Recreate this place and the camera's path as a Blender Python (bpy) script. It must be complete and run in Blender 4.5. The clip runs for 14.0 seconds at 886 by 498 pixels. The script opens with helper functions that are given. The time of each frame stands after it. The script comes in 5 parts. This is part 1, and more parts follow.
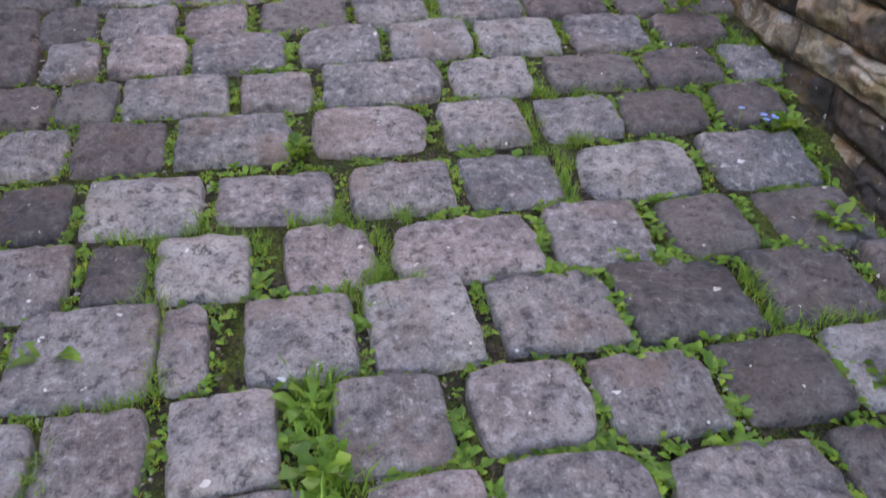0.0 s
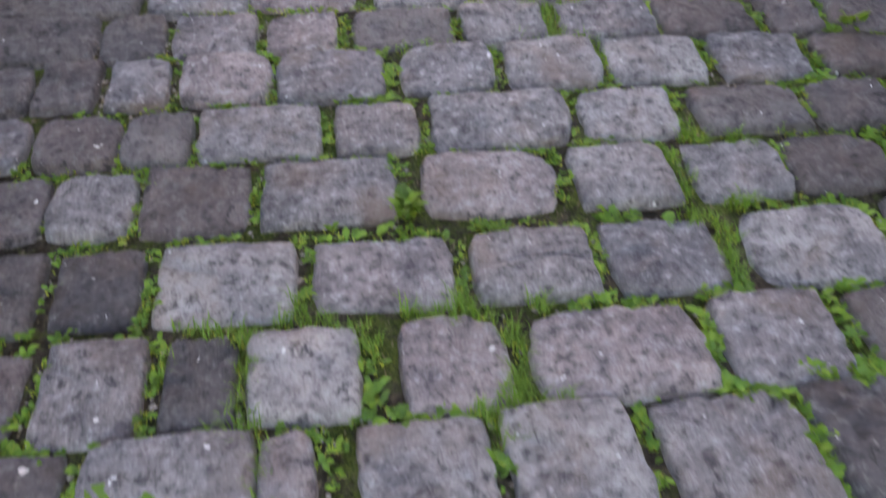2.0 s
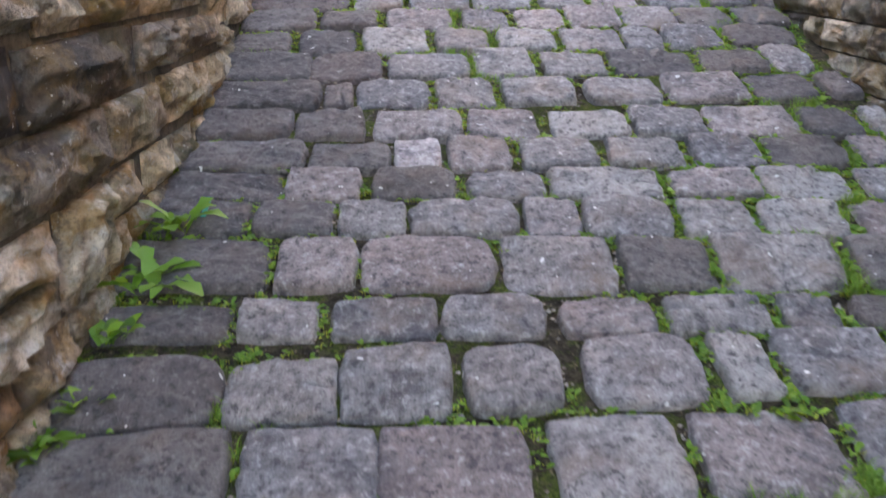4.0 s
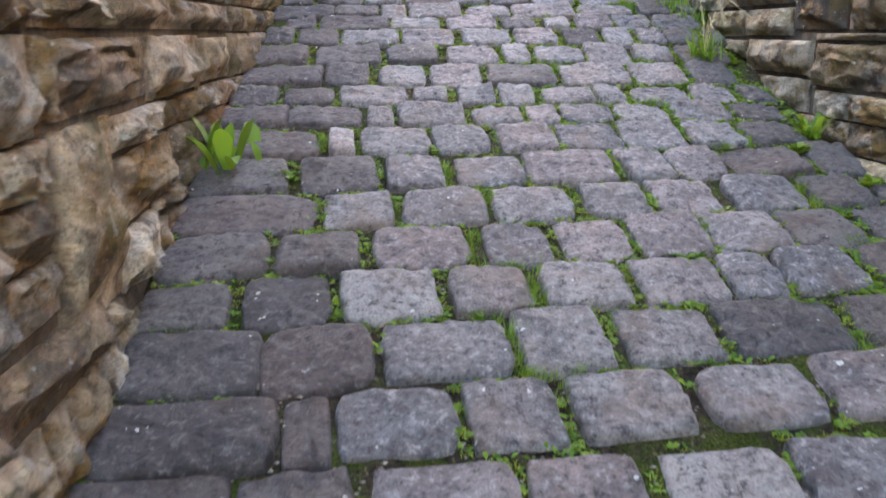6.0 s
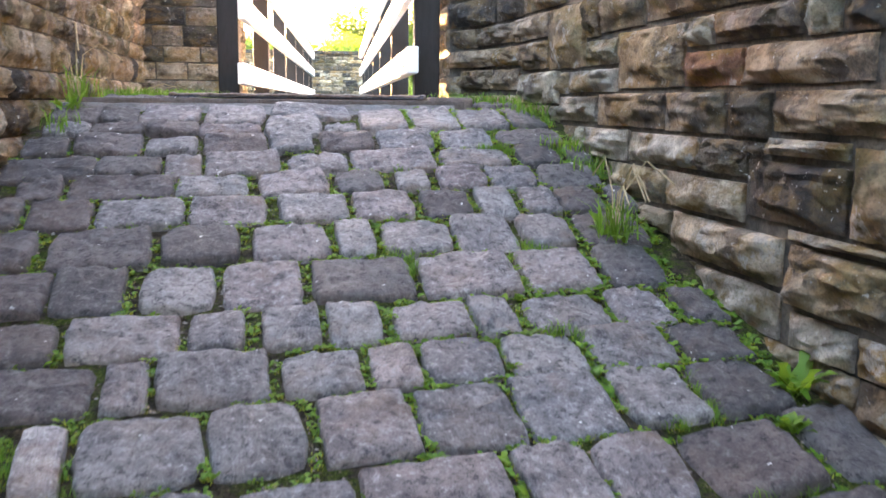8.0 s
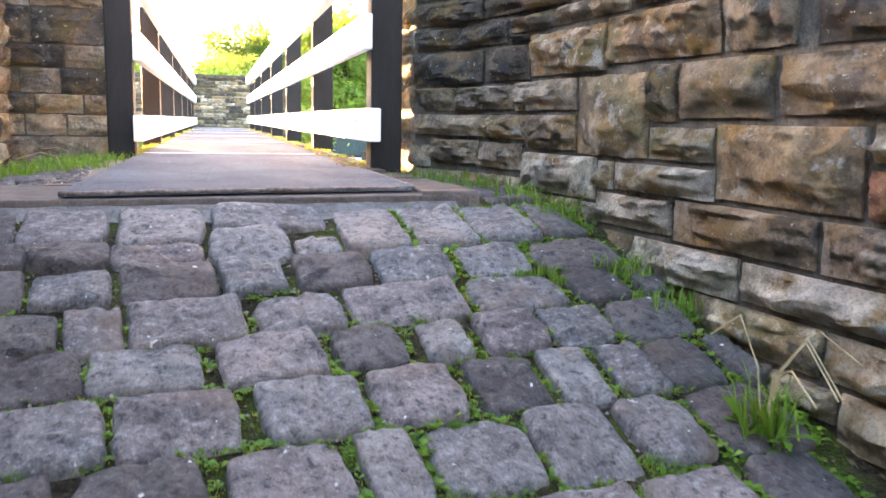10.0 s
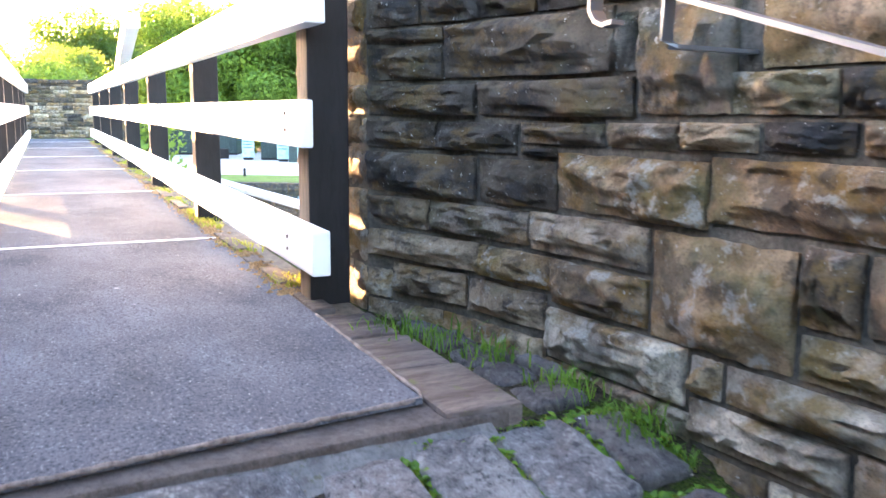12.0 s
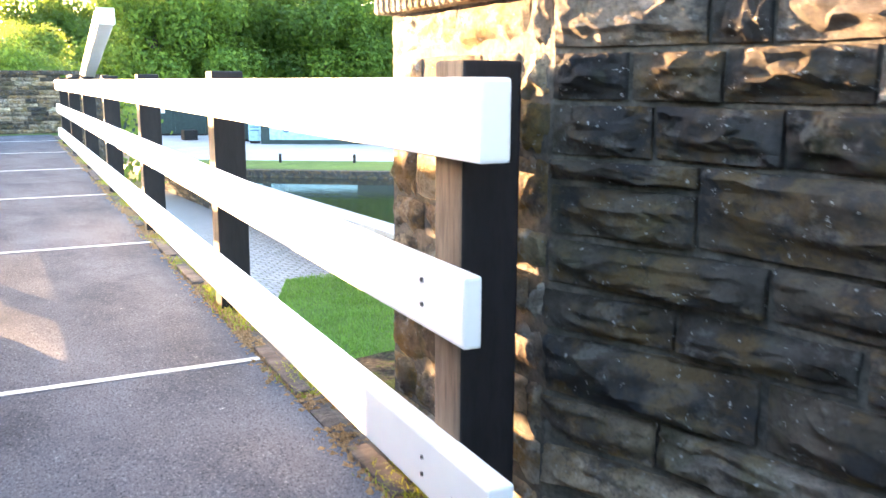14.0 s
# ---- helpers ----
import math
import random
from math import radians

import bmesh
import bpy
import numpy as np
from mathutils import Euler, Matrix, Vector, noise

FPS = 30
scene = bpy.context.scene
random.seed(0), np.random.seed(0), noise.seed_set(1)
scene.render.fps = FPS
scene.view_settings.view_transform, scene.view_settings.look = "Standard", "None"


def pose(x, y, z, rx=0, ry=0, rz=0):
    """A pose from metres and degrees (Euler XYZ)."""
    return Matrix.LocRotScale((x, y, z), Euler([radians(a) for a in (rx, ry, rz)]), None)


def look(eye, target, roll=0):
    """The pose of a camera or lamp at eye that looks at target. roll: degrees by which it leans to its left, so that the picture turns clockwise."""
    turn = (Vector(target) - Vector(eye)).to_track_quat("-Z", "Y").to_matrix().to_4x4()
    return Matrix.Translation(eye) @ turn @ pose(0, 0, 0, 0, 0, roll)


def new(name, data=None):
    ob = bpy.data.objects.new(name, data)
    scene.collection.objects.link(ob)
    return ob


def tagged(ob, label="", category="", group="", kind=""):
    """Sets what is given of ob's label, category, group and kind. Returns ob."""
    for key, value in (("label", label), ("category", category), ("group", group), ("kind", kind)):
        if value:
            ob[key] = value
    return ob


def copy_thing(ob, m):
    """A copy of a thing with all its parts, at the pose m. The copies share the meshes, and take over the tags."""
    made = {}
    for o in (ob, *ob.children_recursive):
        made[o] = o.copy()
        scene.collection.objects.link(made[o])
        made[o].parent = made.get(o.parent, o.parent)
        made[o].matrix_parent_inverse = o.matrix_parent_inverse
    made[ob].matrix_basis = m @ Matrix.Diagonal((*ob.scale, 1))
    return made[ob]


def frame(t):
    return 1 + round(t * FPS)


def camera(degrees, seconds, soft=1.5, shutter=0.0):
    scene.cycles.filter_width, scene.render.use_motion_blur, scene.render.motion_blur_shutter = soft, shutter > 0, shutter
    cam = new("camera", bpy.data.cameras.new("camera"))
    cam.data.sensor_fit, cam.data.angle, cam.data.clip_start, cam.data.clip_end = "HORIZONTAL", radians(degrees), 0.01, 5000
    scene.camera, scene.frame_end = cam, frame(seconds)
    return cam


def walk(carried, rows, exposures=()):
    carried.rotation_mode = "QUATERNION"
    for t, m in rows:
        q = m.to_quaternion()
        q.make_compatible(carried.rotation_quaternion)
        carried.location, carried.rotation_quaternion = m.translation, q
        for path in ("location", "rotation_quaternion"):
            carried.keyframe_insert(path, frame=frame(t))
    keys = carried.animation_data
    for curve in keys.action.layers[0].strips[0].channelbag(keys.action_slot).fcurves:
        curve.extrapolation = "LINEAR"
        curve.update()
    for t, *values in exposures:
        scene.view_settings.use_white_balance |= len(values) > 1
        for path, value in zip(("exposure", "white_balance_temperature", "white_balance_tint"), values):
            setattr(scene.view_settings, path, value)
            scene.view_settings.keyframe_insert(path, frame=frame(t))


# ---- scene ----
cam = camera(54.6, 14.0, shutter=0.3)
METRES, EYE, TILT, LEAN, TURN = 8.493, 1.3, 16.2, 0.0, -5.1
ROWS = [
    (0.0, 0.0, 0.0, 0.0, 1.24, -45.12, -1.24),
    (0.5, 0.0, 0.0001, -0.0011, 1.22, -51.03, -1.21),
    (1.0, -0.0024, 0.0057, -0.0037, 1.39, -55.67, -1.43),
    (1.5, -0.0113, 0.0211, -0.0044, 2.16, -55.16, -1.4),
    (2.0, -0.0263, 0.0516, -0.0083, 4.18, -48.24, -0.73),
    (2.5, -0.0347, 0.0754, -0.0071, 5.11, -43.1, -0.2),
    (3.0, -0.0411, 0.1035, -0.0078, 5.64, -40.05, 0.07),
    (3.5, -0.0555, 0.1373, -0.0062, 5.65, -37.96, 0.02),
    (4.0, -0.0777, 0.1727, -0.0098, 6.16, -35.16, 0.23),
    (6.5, -0.1171, 0.3759, -0.0174, 1.12, -28.79, -0.07),
    (7.0, -0.113, 0.4162, -0.0204, -1.28, -26.63, -0.8),
    (7.5, -0.1057, 0.4612, -0.0231, -2.82, -25.73, -1.2),
    (8.0, -0.1006, 0.5043, -0.022, -5.71, -25.83, -2.25),
    (8.5, -0.1058, 0.5402, -0.0207, -6.98, -25.24, -2.86),
    (11.0, -0.1529, 0.7159, -0.0212, -19.68, -24.3, -6.13),
    (11.5, -0.1528, 0.7529, -0.0103, -22.23, -24.89, -6.64),
    (12.0, -0.1519, 0.7973, -0.0173, -23.23, -24.0, -6.99),
    (12.5, -0.1579, 0.8384, -0.0188, -24.35, -23.93, -7.5),
    (13.0, -0.1609, 0.8781, -0.0131, -24.39, -24.77, -7.19),
    (13.5, -0.1609, 0.916, -0.0149, -24.58, -24.2, -7.06),
    (14.0, -0.1608, 0.961, -0.0094, -25.44, -25.59, -7.39),
]
walk(cam, [(t, pose(0, 0, EYE, TILT, LEAN, TURN) @ pose(METRES * x, METRES * y, METRES * z, 90 + pitch, roll, yaw)) for t, x, y, z, yaw, pitch, roll in ROWS],
     exposures=[(0.0, 5.33, 6950, 37), (1.2, 5.24, 6950, 36), (2.2, 5.36, 6930, 33), (3.5, 5.43, 6900, 30), (7.5, 5.34, 6750, 26), (8.5, 5.28, 6650, 26), (11.0, 5.18, 6350, 25), (12.5, 4.92, 5850, 22), (14.0, 4.55, 5800, 18)])
# ---------------------------------------------------------------- light
SUN_AZ, SUN_EL = 20.0, 4.7          # degrees left of +y, and above the horizon
sky_world = bpy.data.worlds.new("sky")
scene.world = sky_world
sky_world.use_nodes = True
wn = sky_world.node_tree.nodes
sky = wn.new("ShaderNodeTexSky")
sky.sky_type, sky.sun_disc = "NISHITA", False
sky.sun_elevation, sky.sun_rotation = radians(SUN_EL), radians(-SUN_AZ)
sky.air_density, sky.dust_density, sky.ozone_density = 1.0, 2.5, 1.0
wn["Background"].inputs["Strength"].default_value = 0.15
sky_world.node_tree.links.new(sky.outputs[0], wn["Background"].inputs["Color"])
sun = new("sun", bpy.data.lights.new("sun", "SUN"))
sun.data.energy, sun.data.angle, sun.data.color = 4.8, radians(0.53), (1.0, 0.60, 0.25)
to_sun = Vector((-math.sin(radians(SUN_AZ)) * math.cos(radians(SUN_EL)), math.cos(radians(SUN_AZ)) * math.cos(radians(SUN_EL)), math.sin(radians(SUN_EL))))
sun.matrix_world = look(to_sun * 30, (0, 0, 0))


# ---------------------------------------------------------------- materials
def nodes_of(name, rough=0.8, metal=0.0, spec=0.3):
    mat = bpy.data.materials.new(name)
    mat.use_nodes = True
    nt = mat.node_tree
    b = nt.nodes["Principled BSDF"]
    b.inputs["Roughness"].default_value = rough
    b.inputs["Metallic"].default_value = metal
    b.inputs["Specular IOR Level"].default_value = spec
    return mat, nt, b


def put(nt, socket, value):
    if hasattr(value, "is_output"):
        nt.links.new(value, socket)
    else:
        socket.default_value = value


def tex(nt, scale, detail=5.0, rough=0.6, kind="noise", coord="Object", stretch=(1, 1, 1), shift=None):
    co = nt.nodes.new("ShaderNodeTexCoord").outputs[coord] if coord != "World" else nt.nodes.new("ShaderNodeNewGeometry").outputs["Position"]
    mp = nt.nodes.new("ShaderNodeMapping")
    mp.inputs["Scale"].default_value = stretch
    nt.links.new(co, mp.inputs["Vector"])
    if shift is not None:
        nt.links.new(shift, mp.inputs["Location"])
    if kind == "noise":
        n = nt.nodes.new("ShaderNodeTexNoise")
        n.inputs["Detail"].default_value, n.inputs["Roughness"].default_value = detail, rough
    else:
        n = nt.nodes.new("ShaderNodeTexVoronoi")
    n.inputs["Scale"].default_value = scale
    nt.links.new(mp.outputs[0], n.inputs["Vector"])
    return n.outputs[0]


def ramp(nt, fac, stops):
    r = nt.nodes.new("ShaderNodeValToRGB")
    e = r.color_ramp.elements
    while len(e) < len(stops):
        e.new(0.5)
    for el, (p, c) in zip(e, stops):
        el.position, el.color = p, (*c, 1) if len(c) == 3 else c
    nt.links.new(fac, r.inputs[0])
    return r.outputs[0]


def mix(nt, fac, a, b, how="MIX"):
    m = nt.nodes.new("ShaderNodeMix")
    m.data_type, m.blend_type = "RGBA", how
    put(nt, m.inputs[0], fac)
    put(nt, m.inputs[6], a if hasattr(a, "is_output") else (*a, 1))
    put(nt, m.inputs[7], b if hasattr(b, "is_output") else (*b, 1))
    return m.outputs[2]


def grey(v):
    return (v, v, v)


def bump(nt, b, height, strength, distance=0.01, before=None):
    n = nt.nodes.new("ShaderNodeBump")
    n.inputs["Strength"].default_value, n.inputs["Distance"].default_value = strength, distance
    nt.links.new(height, n.inputs["Height"])
    if before is not None:
        nt.links.new(before, n.inputs["Normal"])
    nt.links.new(n.outputs[0], b.inputs["Normal"])
    return n.outputs[0]


def rand(nt):
    return nt.nodes.new("ShaderNodeObjectInfo").outputs["Random"]


def setts_material(name="granite_sett", tone=1.0, tint=(1.0, 1.0, 1.0)):
    mat, nt, b = nodes_of(name, 0.72, 0, 0.3)
    r = rand(nt)
    k = [tone * v for v in tint]
    stops = [(0.0, (0.160, 0.153, 0.161)), (0.12, (0.252, 0.244, 0.249)), (0.25, (0.345, 0.288, 0.278)), (0.38, (0.194, 0.191, 0.199)), (0.5, (0.300, 0.282, 0.276)), (0.62, (0.257, 0.208, 0.204)), (0.74, (0.345, 0.325, 0.318)), (0.87, (0.228, 0.218, 0.221)), (1.0, (0.402, 0.379, 0.366))]
    base = ramp(nt, r, [(p, tuple(c * q for c, q in zip(col, k))) for p, col in stops])
    shift = nt.nodes.new("ShaderNodeMath")
    shift.operation = "MULTIPLY"
    shift.inputs[1].default_value = 60.0
    nt.links.new(r, shift.inputs[0])
    sh = shift.outputs[0]
    patch = tex(nt, 9, 7, 0.72, coord="World", shift=sh)
    c = mix(nt, ramp(nt, patch, [(0.38, grey(0)), (0.62, grey(1))]), mix(nt, 1.0, base, (0.50, 0.50, 0.53), "MULTIPLY"), mix(nt, 1.0, base, (1.12, 1.12, 1.12), "MULTIPLY"))
    mott = tex(nt, 38, 6, 0.78, coord="World", shift=sh)
    c = mix(nt, ramp(nt, mott, [(0.38, grey(0.9)), (0.48, grey(0.0))]), c, (0.045 * tone, 0.045 * tone, 0.052 * tone))
    c = mix(nt, ramp(nt, mott, [(0.54, grey(0.0)), (0.63, grey(0.8))]), c, tuple(min(0.7, 0.42 * q) for q in k))
    streak = tex(nt, 3.2, 5, 0.7, coord="Object", stretch=(9, 1.1, 1), shift=sh)
    lined = ramp(nt, r, [(0.40, grey(0.0)), (0.42, grey(0.6)), (0.55, grey(0.6)), (0.57, grey(0.15))])
    c = mix(nt, lined, c, mix(nt, 1.0, c, ramp(nt, streak, [(0.38, grey(0.55)), (0.6, grey(1.0))]), "MULTIPLY"))
    grain = tex(nt, 150, 4, 0.75, coord="World")
    c = mix(nt, ramp(nt, grain, [(0.38, grey(0.4)), (0.5, grey(0.0))]), c, (0.045, 0.043, 0.050))
    c = mix(nt, ramp(nt, grain, [(0.58, grey(0.0)), (0.70, grey(0.25))]), c, (0.48, 0.47, 0.48))
    lich = tex(nt, 11, 5, 0.78, coord="World", shift=sh)
    c = mix(nt, ramp(nt, lich, [(0.67, grey(0.0)), (0.72, grey(0.6))]), c, (0.50, 0.52, 0.53))
    specks = tex(nt, 30, 2, 0.5, coord="World")
    c = mix(nt, ramp(nt, specks, [(0.735, grey(0.0)), (0.75, grey(0.9))]), c, (0.66, 0.66, 0.66))
    brown = tex(nt, 3.4, 4, 0.65, coord="World", shift=sh)
    c = mix(nt, ramp(nt, brown, [(0.54, grey(0.0)), (0.70, grey(0.5))]), c, (0.20 * tone, 0.135 * tone, 0.10 * tone))
    put(nt, b.inputs["Base Color"], c)
    put(nt, b.inputs["Roughness"], ramp(nt, patch, [(0.3, grey(0.5)), (0.7, grey(0.8))]))
    n1 = bump(nt, b, tex(nt, 24, 8, 0.74, coord="World", shift=sh), 0.85, 0.030)
    n2 = bump(nt, b, mott, 0.8, 0.008, n1)
    bump(nt, b, grain, 0.5, 0.003, n2)
    return mat


def sandstone_material(name, stops, stain=0.5, lichen=0.45, veil=1.0):
    mat, nt, b = nodes_of(name, 0.9, 0, 0.22)
    r = rand(nt)
    base = ramp(nt, r, stops)
    shift = nt.nodes.new("ShaderNodeMath")
    shift.operation = "MULTIPLY"
    shift.inputs[1].default_value = 70.0
    nt.links.new(r, shift.inputs[0])
    sh = shift.outputs[0]
    big = tex(nt, 7.5, 6, 0.68, coord="World", stretch=(1, 1, 1.15), shift=sh)
    c = mix(nt, ramp(nt, big, [(0.34, grey(0)), (0.64, grey(1))]), mix(nt, 1.0, base, (0.42, 0.38, 0.35), "MULTIPLY"), mix(nt, 1.0, base, (1.3, 1.27, 1.2), "MULTIPLY"))
    ochre = tex(nt, 4.5, 5, 0.65, coord="World", stretch=(1, 1, 1.8), shift=sh)
    c = mix(nt, ramp(nt, ochre, [(0.50, grey(0.0)), (0.60, grey(0.8 * veil))]), c, (0.27, 0.165, 0.045))
    soot = tex(nt, 5.0, 6, 0.72, coord="World", stretch=(1, 1, 1.1), shift=sh)
    c = mix(nt, ramp(nt, soot, [(0.51, grey(0.0)), (0.58, grey(stain))]), c, (0.045, 0.046, 0.052))
    green = tex(nt, 3.1, 5, 0.7, coord="World")
    c = mix(nt, ramp(nt, green, [(0.52, grey(0.0)), (0.62, grey(0.5 * veil))]), c, (0.14, 0.145, 0.06))
    pale = tex(nt, 9.0, 5, 0.7, coord="World", shift=sh)
    c = mix(nt, ramp(nt, pale, [(0.57, grey(0.0)), (0.63, grey(0.65 * veil * veil))]), c, (0.52, 0.51, 0.48))
    li = tex(nt, 42, 3, 0.75, coord="World")
    c = mix(nt, ramp(nt, li, [(0.655, grey(0.0)), (0.68, grey(lichen + 0.2))]), c, (0.66, 0.66, 0.63))
    fine = tex(nt, 120, 4, 0.7, coord="World")
    c = mix(nt, ramp(nt, fine, [(0.38, grey(0.4)), (0.48, grey(0.0))]), c, (0.05, 0.045, 0.04))
    put(nt, b.inputs["Base Color"], c)
    n1 = bump(nt, b, tex(nt, 15, 8, 0.72, coord="World", stretch=(1, 1, 1.25), shift=sh), 1.0, 0.05)
    n2 = bump(nt, b, tex(nt, 44, 6, 0.75, coord="World", stretch=(1, 1, 1.3)), 1.0, 0.02, n1)
    bump(nt, b, fine, 0.4, 0.004, n2)
    return mat


def noise_material(name, c1, c2, scale, rough=0.85, spec=0.25, bump_scale=60, strength=0.4, dist=0.006, coord="World", stretch=(1, 1, 1), c3=None):
    mat, nt, b = nodes_of(name, rough, 0, spec)
    n = tex(nt, scale, 6, 0.65, coord=coord, stretch=stretch)
    c = mix(nt, ramp(nt, n, [(0.35, grey(0)), (0.65, grey(1))]), c1, c2)
    f = tex(nt, bump_scale, 4, 0.7, coord=coord, stretch=stretch)
    c = mix(nt, ramp(nt, f, [(0.35, grey(0.5)), (0.55, grey(0))]), c, tuple(v * 0.35 for v in c1))
    if c3:
        s = tex(nt, scale * 2.7, 3, 0.8, coord=coord)
        c = mix(nt, ramp(nt, s, [(0.6, grey(0)), (0.68, grey(0.7))]), c, c3)
    put(nt, b.inputs["Base Color"], c)
    bump(nt, b, f, strength, dist)
    return mat


def leaf_material(name, dark, light, through_colour, vary=False):
    mat, nt, b = nodes_of(name, 0.55, 0, 0.35)
    g = nt.nodes.new("ShaderNodeNewGeometry").outputs["Random Per Island"]
    c = ramp(nt, g, [(0.0, dark), (0.6, light), (1.0, tuple(0.5 * (p + q) for p, q in zip(light, through_colour)))])
    c = mix(nt, 1.0, c, ramp(nt, rand(nt), [(0.0, (0.55, 0.62, 0.6)), (0.5, (1.0, 1.0, 1.0)), (1.0, (1.5, 1.35, 1.0))]), "MULTIPLY") if vary else c
    put(nt, b.inputs["Base Color"], c)
    tr = nt.nodes.new("ShaderNodeBsdfTranslucent")
    tr.inputs[0].default_value = (*through_colour, 1)
    ms = nt.nodes.new("ShaderNodeMixShader")
    ms.inputs[0].default_value = 0.4
    nt.links.new(b.outputs[0], ms.inputs[1])
    nt.links.new(tr.outputs[0], ms.inputs[2])
    nt.links.new(ms.outputs[0], nt.nodes["Material Output"].inputs["Surface"])
    return mat


M_SETT = setts_material("granite_sett", 0.95)
M_SETT_DARK = setts_material("dark_sett", 0.46, (1.0, 0.97, 0.97))
M_SETT_PALE = setts_material("pale_sett", 1.8, (0.95, 1.0, 1.02))
M_STONE = sandstone_material("weathered_sandstone", [(0.0, (0.314, 0.242, 0.171)), (0.13, (0.653, 0.575, 0.457)), (0.27, (0.431, 0.334, 0.222)), (0.40, (0.601, 0.562, 0.482)), (0.52, (0.352, 0.306, 0.261)), (0.64, (0.678, 0.595, 0.444)), (0.76, (0.457, 0.314, 0.216)), (0.88, (0.587, 0.548, 0.482)), (1.0, (0.783, 0.731, 0.628))], 0.6)
M_BROWN = sandstone_material("brown_sandstone", [(0.0, (0.21, 0.185, 0.16)), (0.25, (0.38, 0.295, 0.21)), (0.45, (0.26, 0.236, 0.215)), (0.65, (0.47, 0.385, 0.285)), (0.85, (0.30, 0.24, 0.20)), (1.0, (0.52, 0.455, 0.365))], 0.65, 0.45, 0.75)
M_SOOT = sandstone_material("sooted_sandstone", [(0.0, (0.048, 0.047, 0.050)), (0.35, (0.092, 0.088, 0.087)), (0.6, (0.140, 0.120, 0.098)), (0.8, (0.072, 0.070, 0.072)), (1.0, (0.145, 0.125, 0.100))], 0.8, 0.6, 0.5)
M_RED = sandstone_material("reddish_sandstone", [(0.0, (0.30, 0.17, 0.12)), (1.0, (0.36, 0.20, 0.14))], 0.4)
M_OCHRE = sandstone_material("ochre_sandstone", [(0.0, (0.30, 0.225, 0.150)), (0.4, (0.44, 0.340, 0.225)), (0.7, (0.35, 0.255, 0.170)), (1.0, (0.50, 0.410, 0.295))], 0.55, 0.4)
M_PALE = sandstone_material("pale_sandstone", [(0.0, (0.52, 0.48, 0.42)), (0.5, (0.62, 0.59, 0.54)), (1.0, (0.50, 0.44, 0.35))], 0.3)
M_MORTAR = noise_material("old_mortar", (0.060, 0.055, 0.048), (0.165, 0.147, 0.120), 14, bump_scale=70, strength=0.8, dist=0.012)
def joint_material():
    mat, nt, b = nodes_of("mossy_joint_soil", 0.95, 0, 0.1)
    soil = tex(nt, 40, 6, 0.75, coord="World")
    c = mix(nt, ramp(nt, soil, [(0.4, grey(0)), (0.6, grey(1))]), (0.028, 0.023, 0.018), (0.10, 0.082, 0.058))
    moss = tex(nt, 7, 6, 0.72, coord="World")
    tuft = tex(nt, 160, 3, 0.7, coord="World")
    green = mix(nt, ramp(nt, tuft, [(0.4, grey(0)), (0.6, grey(1))]), (0.03, 0.055, 0.010), (0.12, 0.16, 0.028))
    c = mix(nt, ramp(nt, moss, [(0.47, grey(0)), (0.56, grey(0.9))]), c, green)
    straw = tex(nt, 75, 3, 0.7, coord="World", stretch=(1, 0.3, 1))
    c = mix(nt, ramp(nt, straw, [(0.62, grey(0)), (0.66, grey(0.7))]), c, (0.26, 0.21, 0.13))
    put(nt, b.inputs["Base Color"], c)
    n1 = bump(nt, b, soil, 1.0, 0.02)
    bump(nt, b, tuft, 0.8, 0.006, n1)
    return mat


M_JOINT = joint_material()
M_WEED = leaf_material("weed_leaf", (0.024, 0.072, 0.009), (0.090, 0.205, 0.022), (0.24, 0.36, 0.03))
M_GRASS = leaf_material("grass_blade", (0.045, 0.11, 0.012), (0.11, 0.23, 0.025), (0.20, 0.34, 0.04))
M_TREE = leaf_material("tree_leaf", (0.025, 0.065, 0.012), (0.08, 0.165, 0.025), (0.26, 0.36, 0.04), True)
M_BARK = noise_material("bark", (0.05, 0.04, 0.03), (0.12, 0.10, 0.08), 6, bump_scale=30, strength=0.9, dist=0.03, stretch=(1, 1, 0.25))
def deck_material():
    mat, nt, b = nodes_of("gritted_deck", 0.95, 0, 0.06)
    big = tex(nt, 2.2, 6, 0.68, coord="World", stretch=(1, 0.6, 1))
    c = mix(nt, ramp(nt, big, [(0.35, grey(0)), (0.65, grey(1))]), (0.080, 0.084, 0.100), (0.143, 0.148, 0.170))
    grit = tex(nt, 105, 3, 0.65, coord="World")
    c = mix(nt, ramp(nt, grit, [(0.36, grey(0.7)), (0.48, grey(0.0))]), c, (0.018, 0.018, 0.022))
    c = mix(nt, ramp(nt, grit, [(0.60, grey(0.0)), (0.68, grey(0.6))]), c, (0.33, 0.33, 0.36))
    spots = tex(nt, 22, 4, 0.7, coord="World")
    c = mix(nt, ramp(nt, spots, [(0.69, grey(0.0)), (0.73, grey(0.75))]), c, (0.50, 0.50, 0.51))
    put(nt, b.inputs["Base Color"], c)
    bump(nt, b, grit, 0.7, 0.004)
    return mat


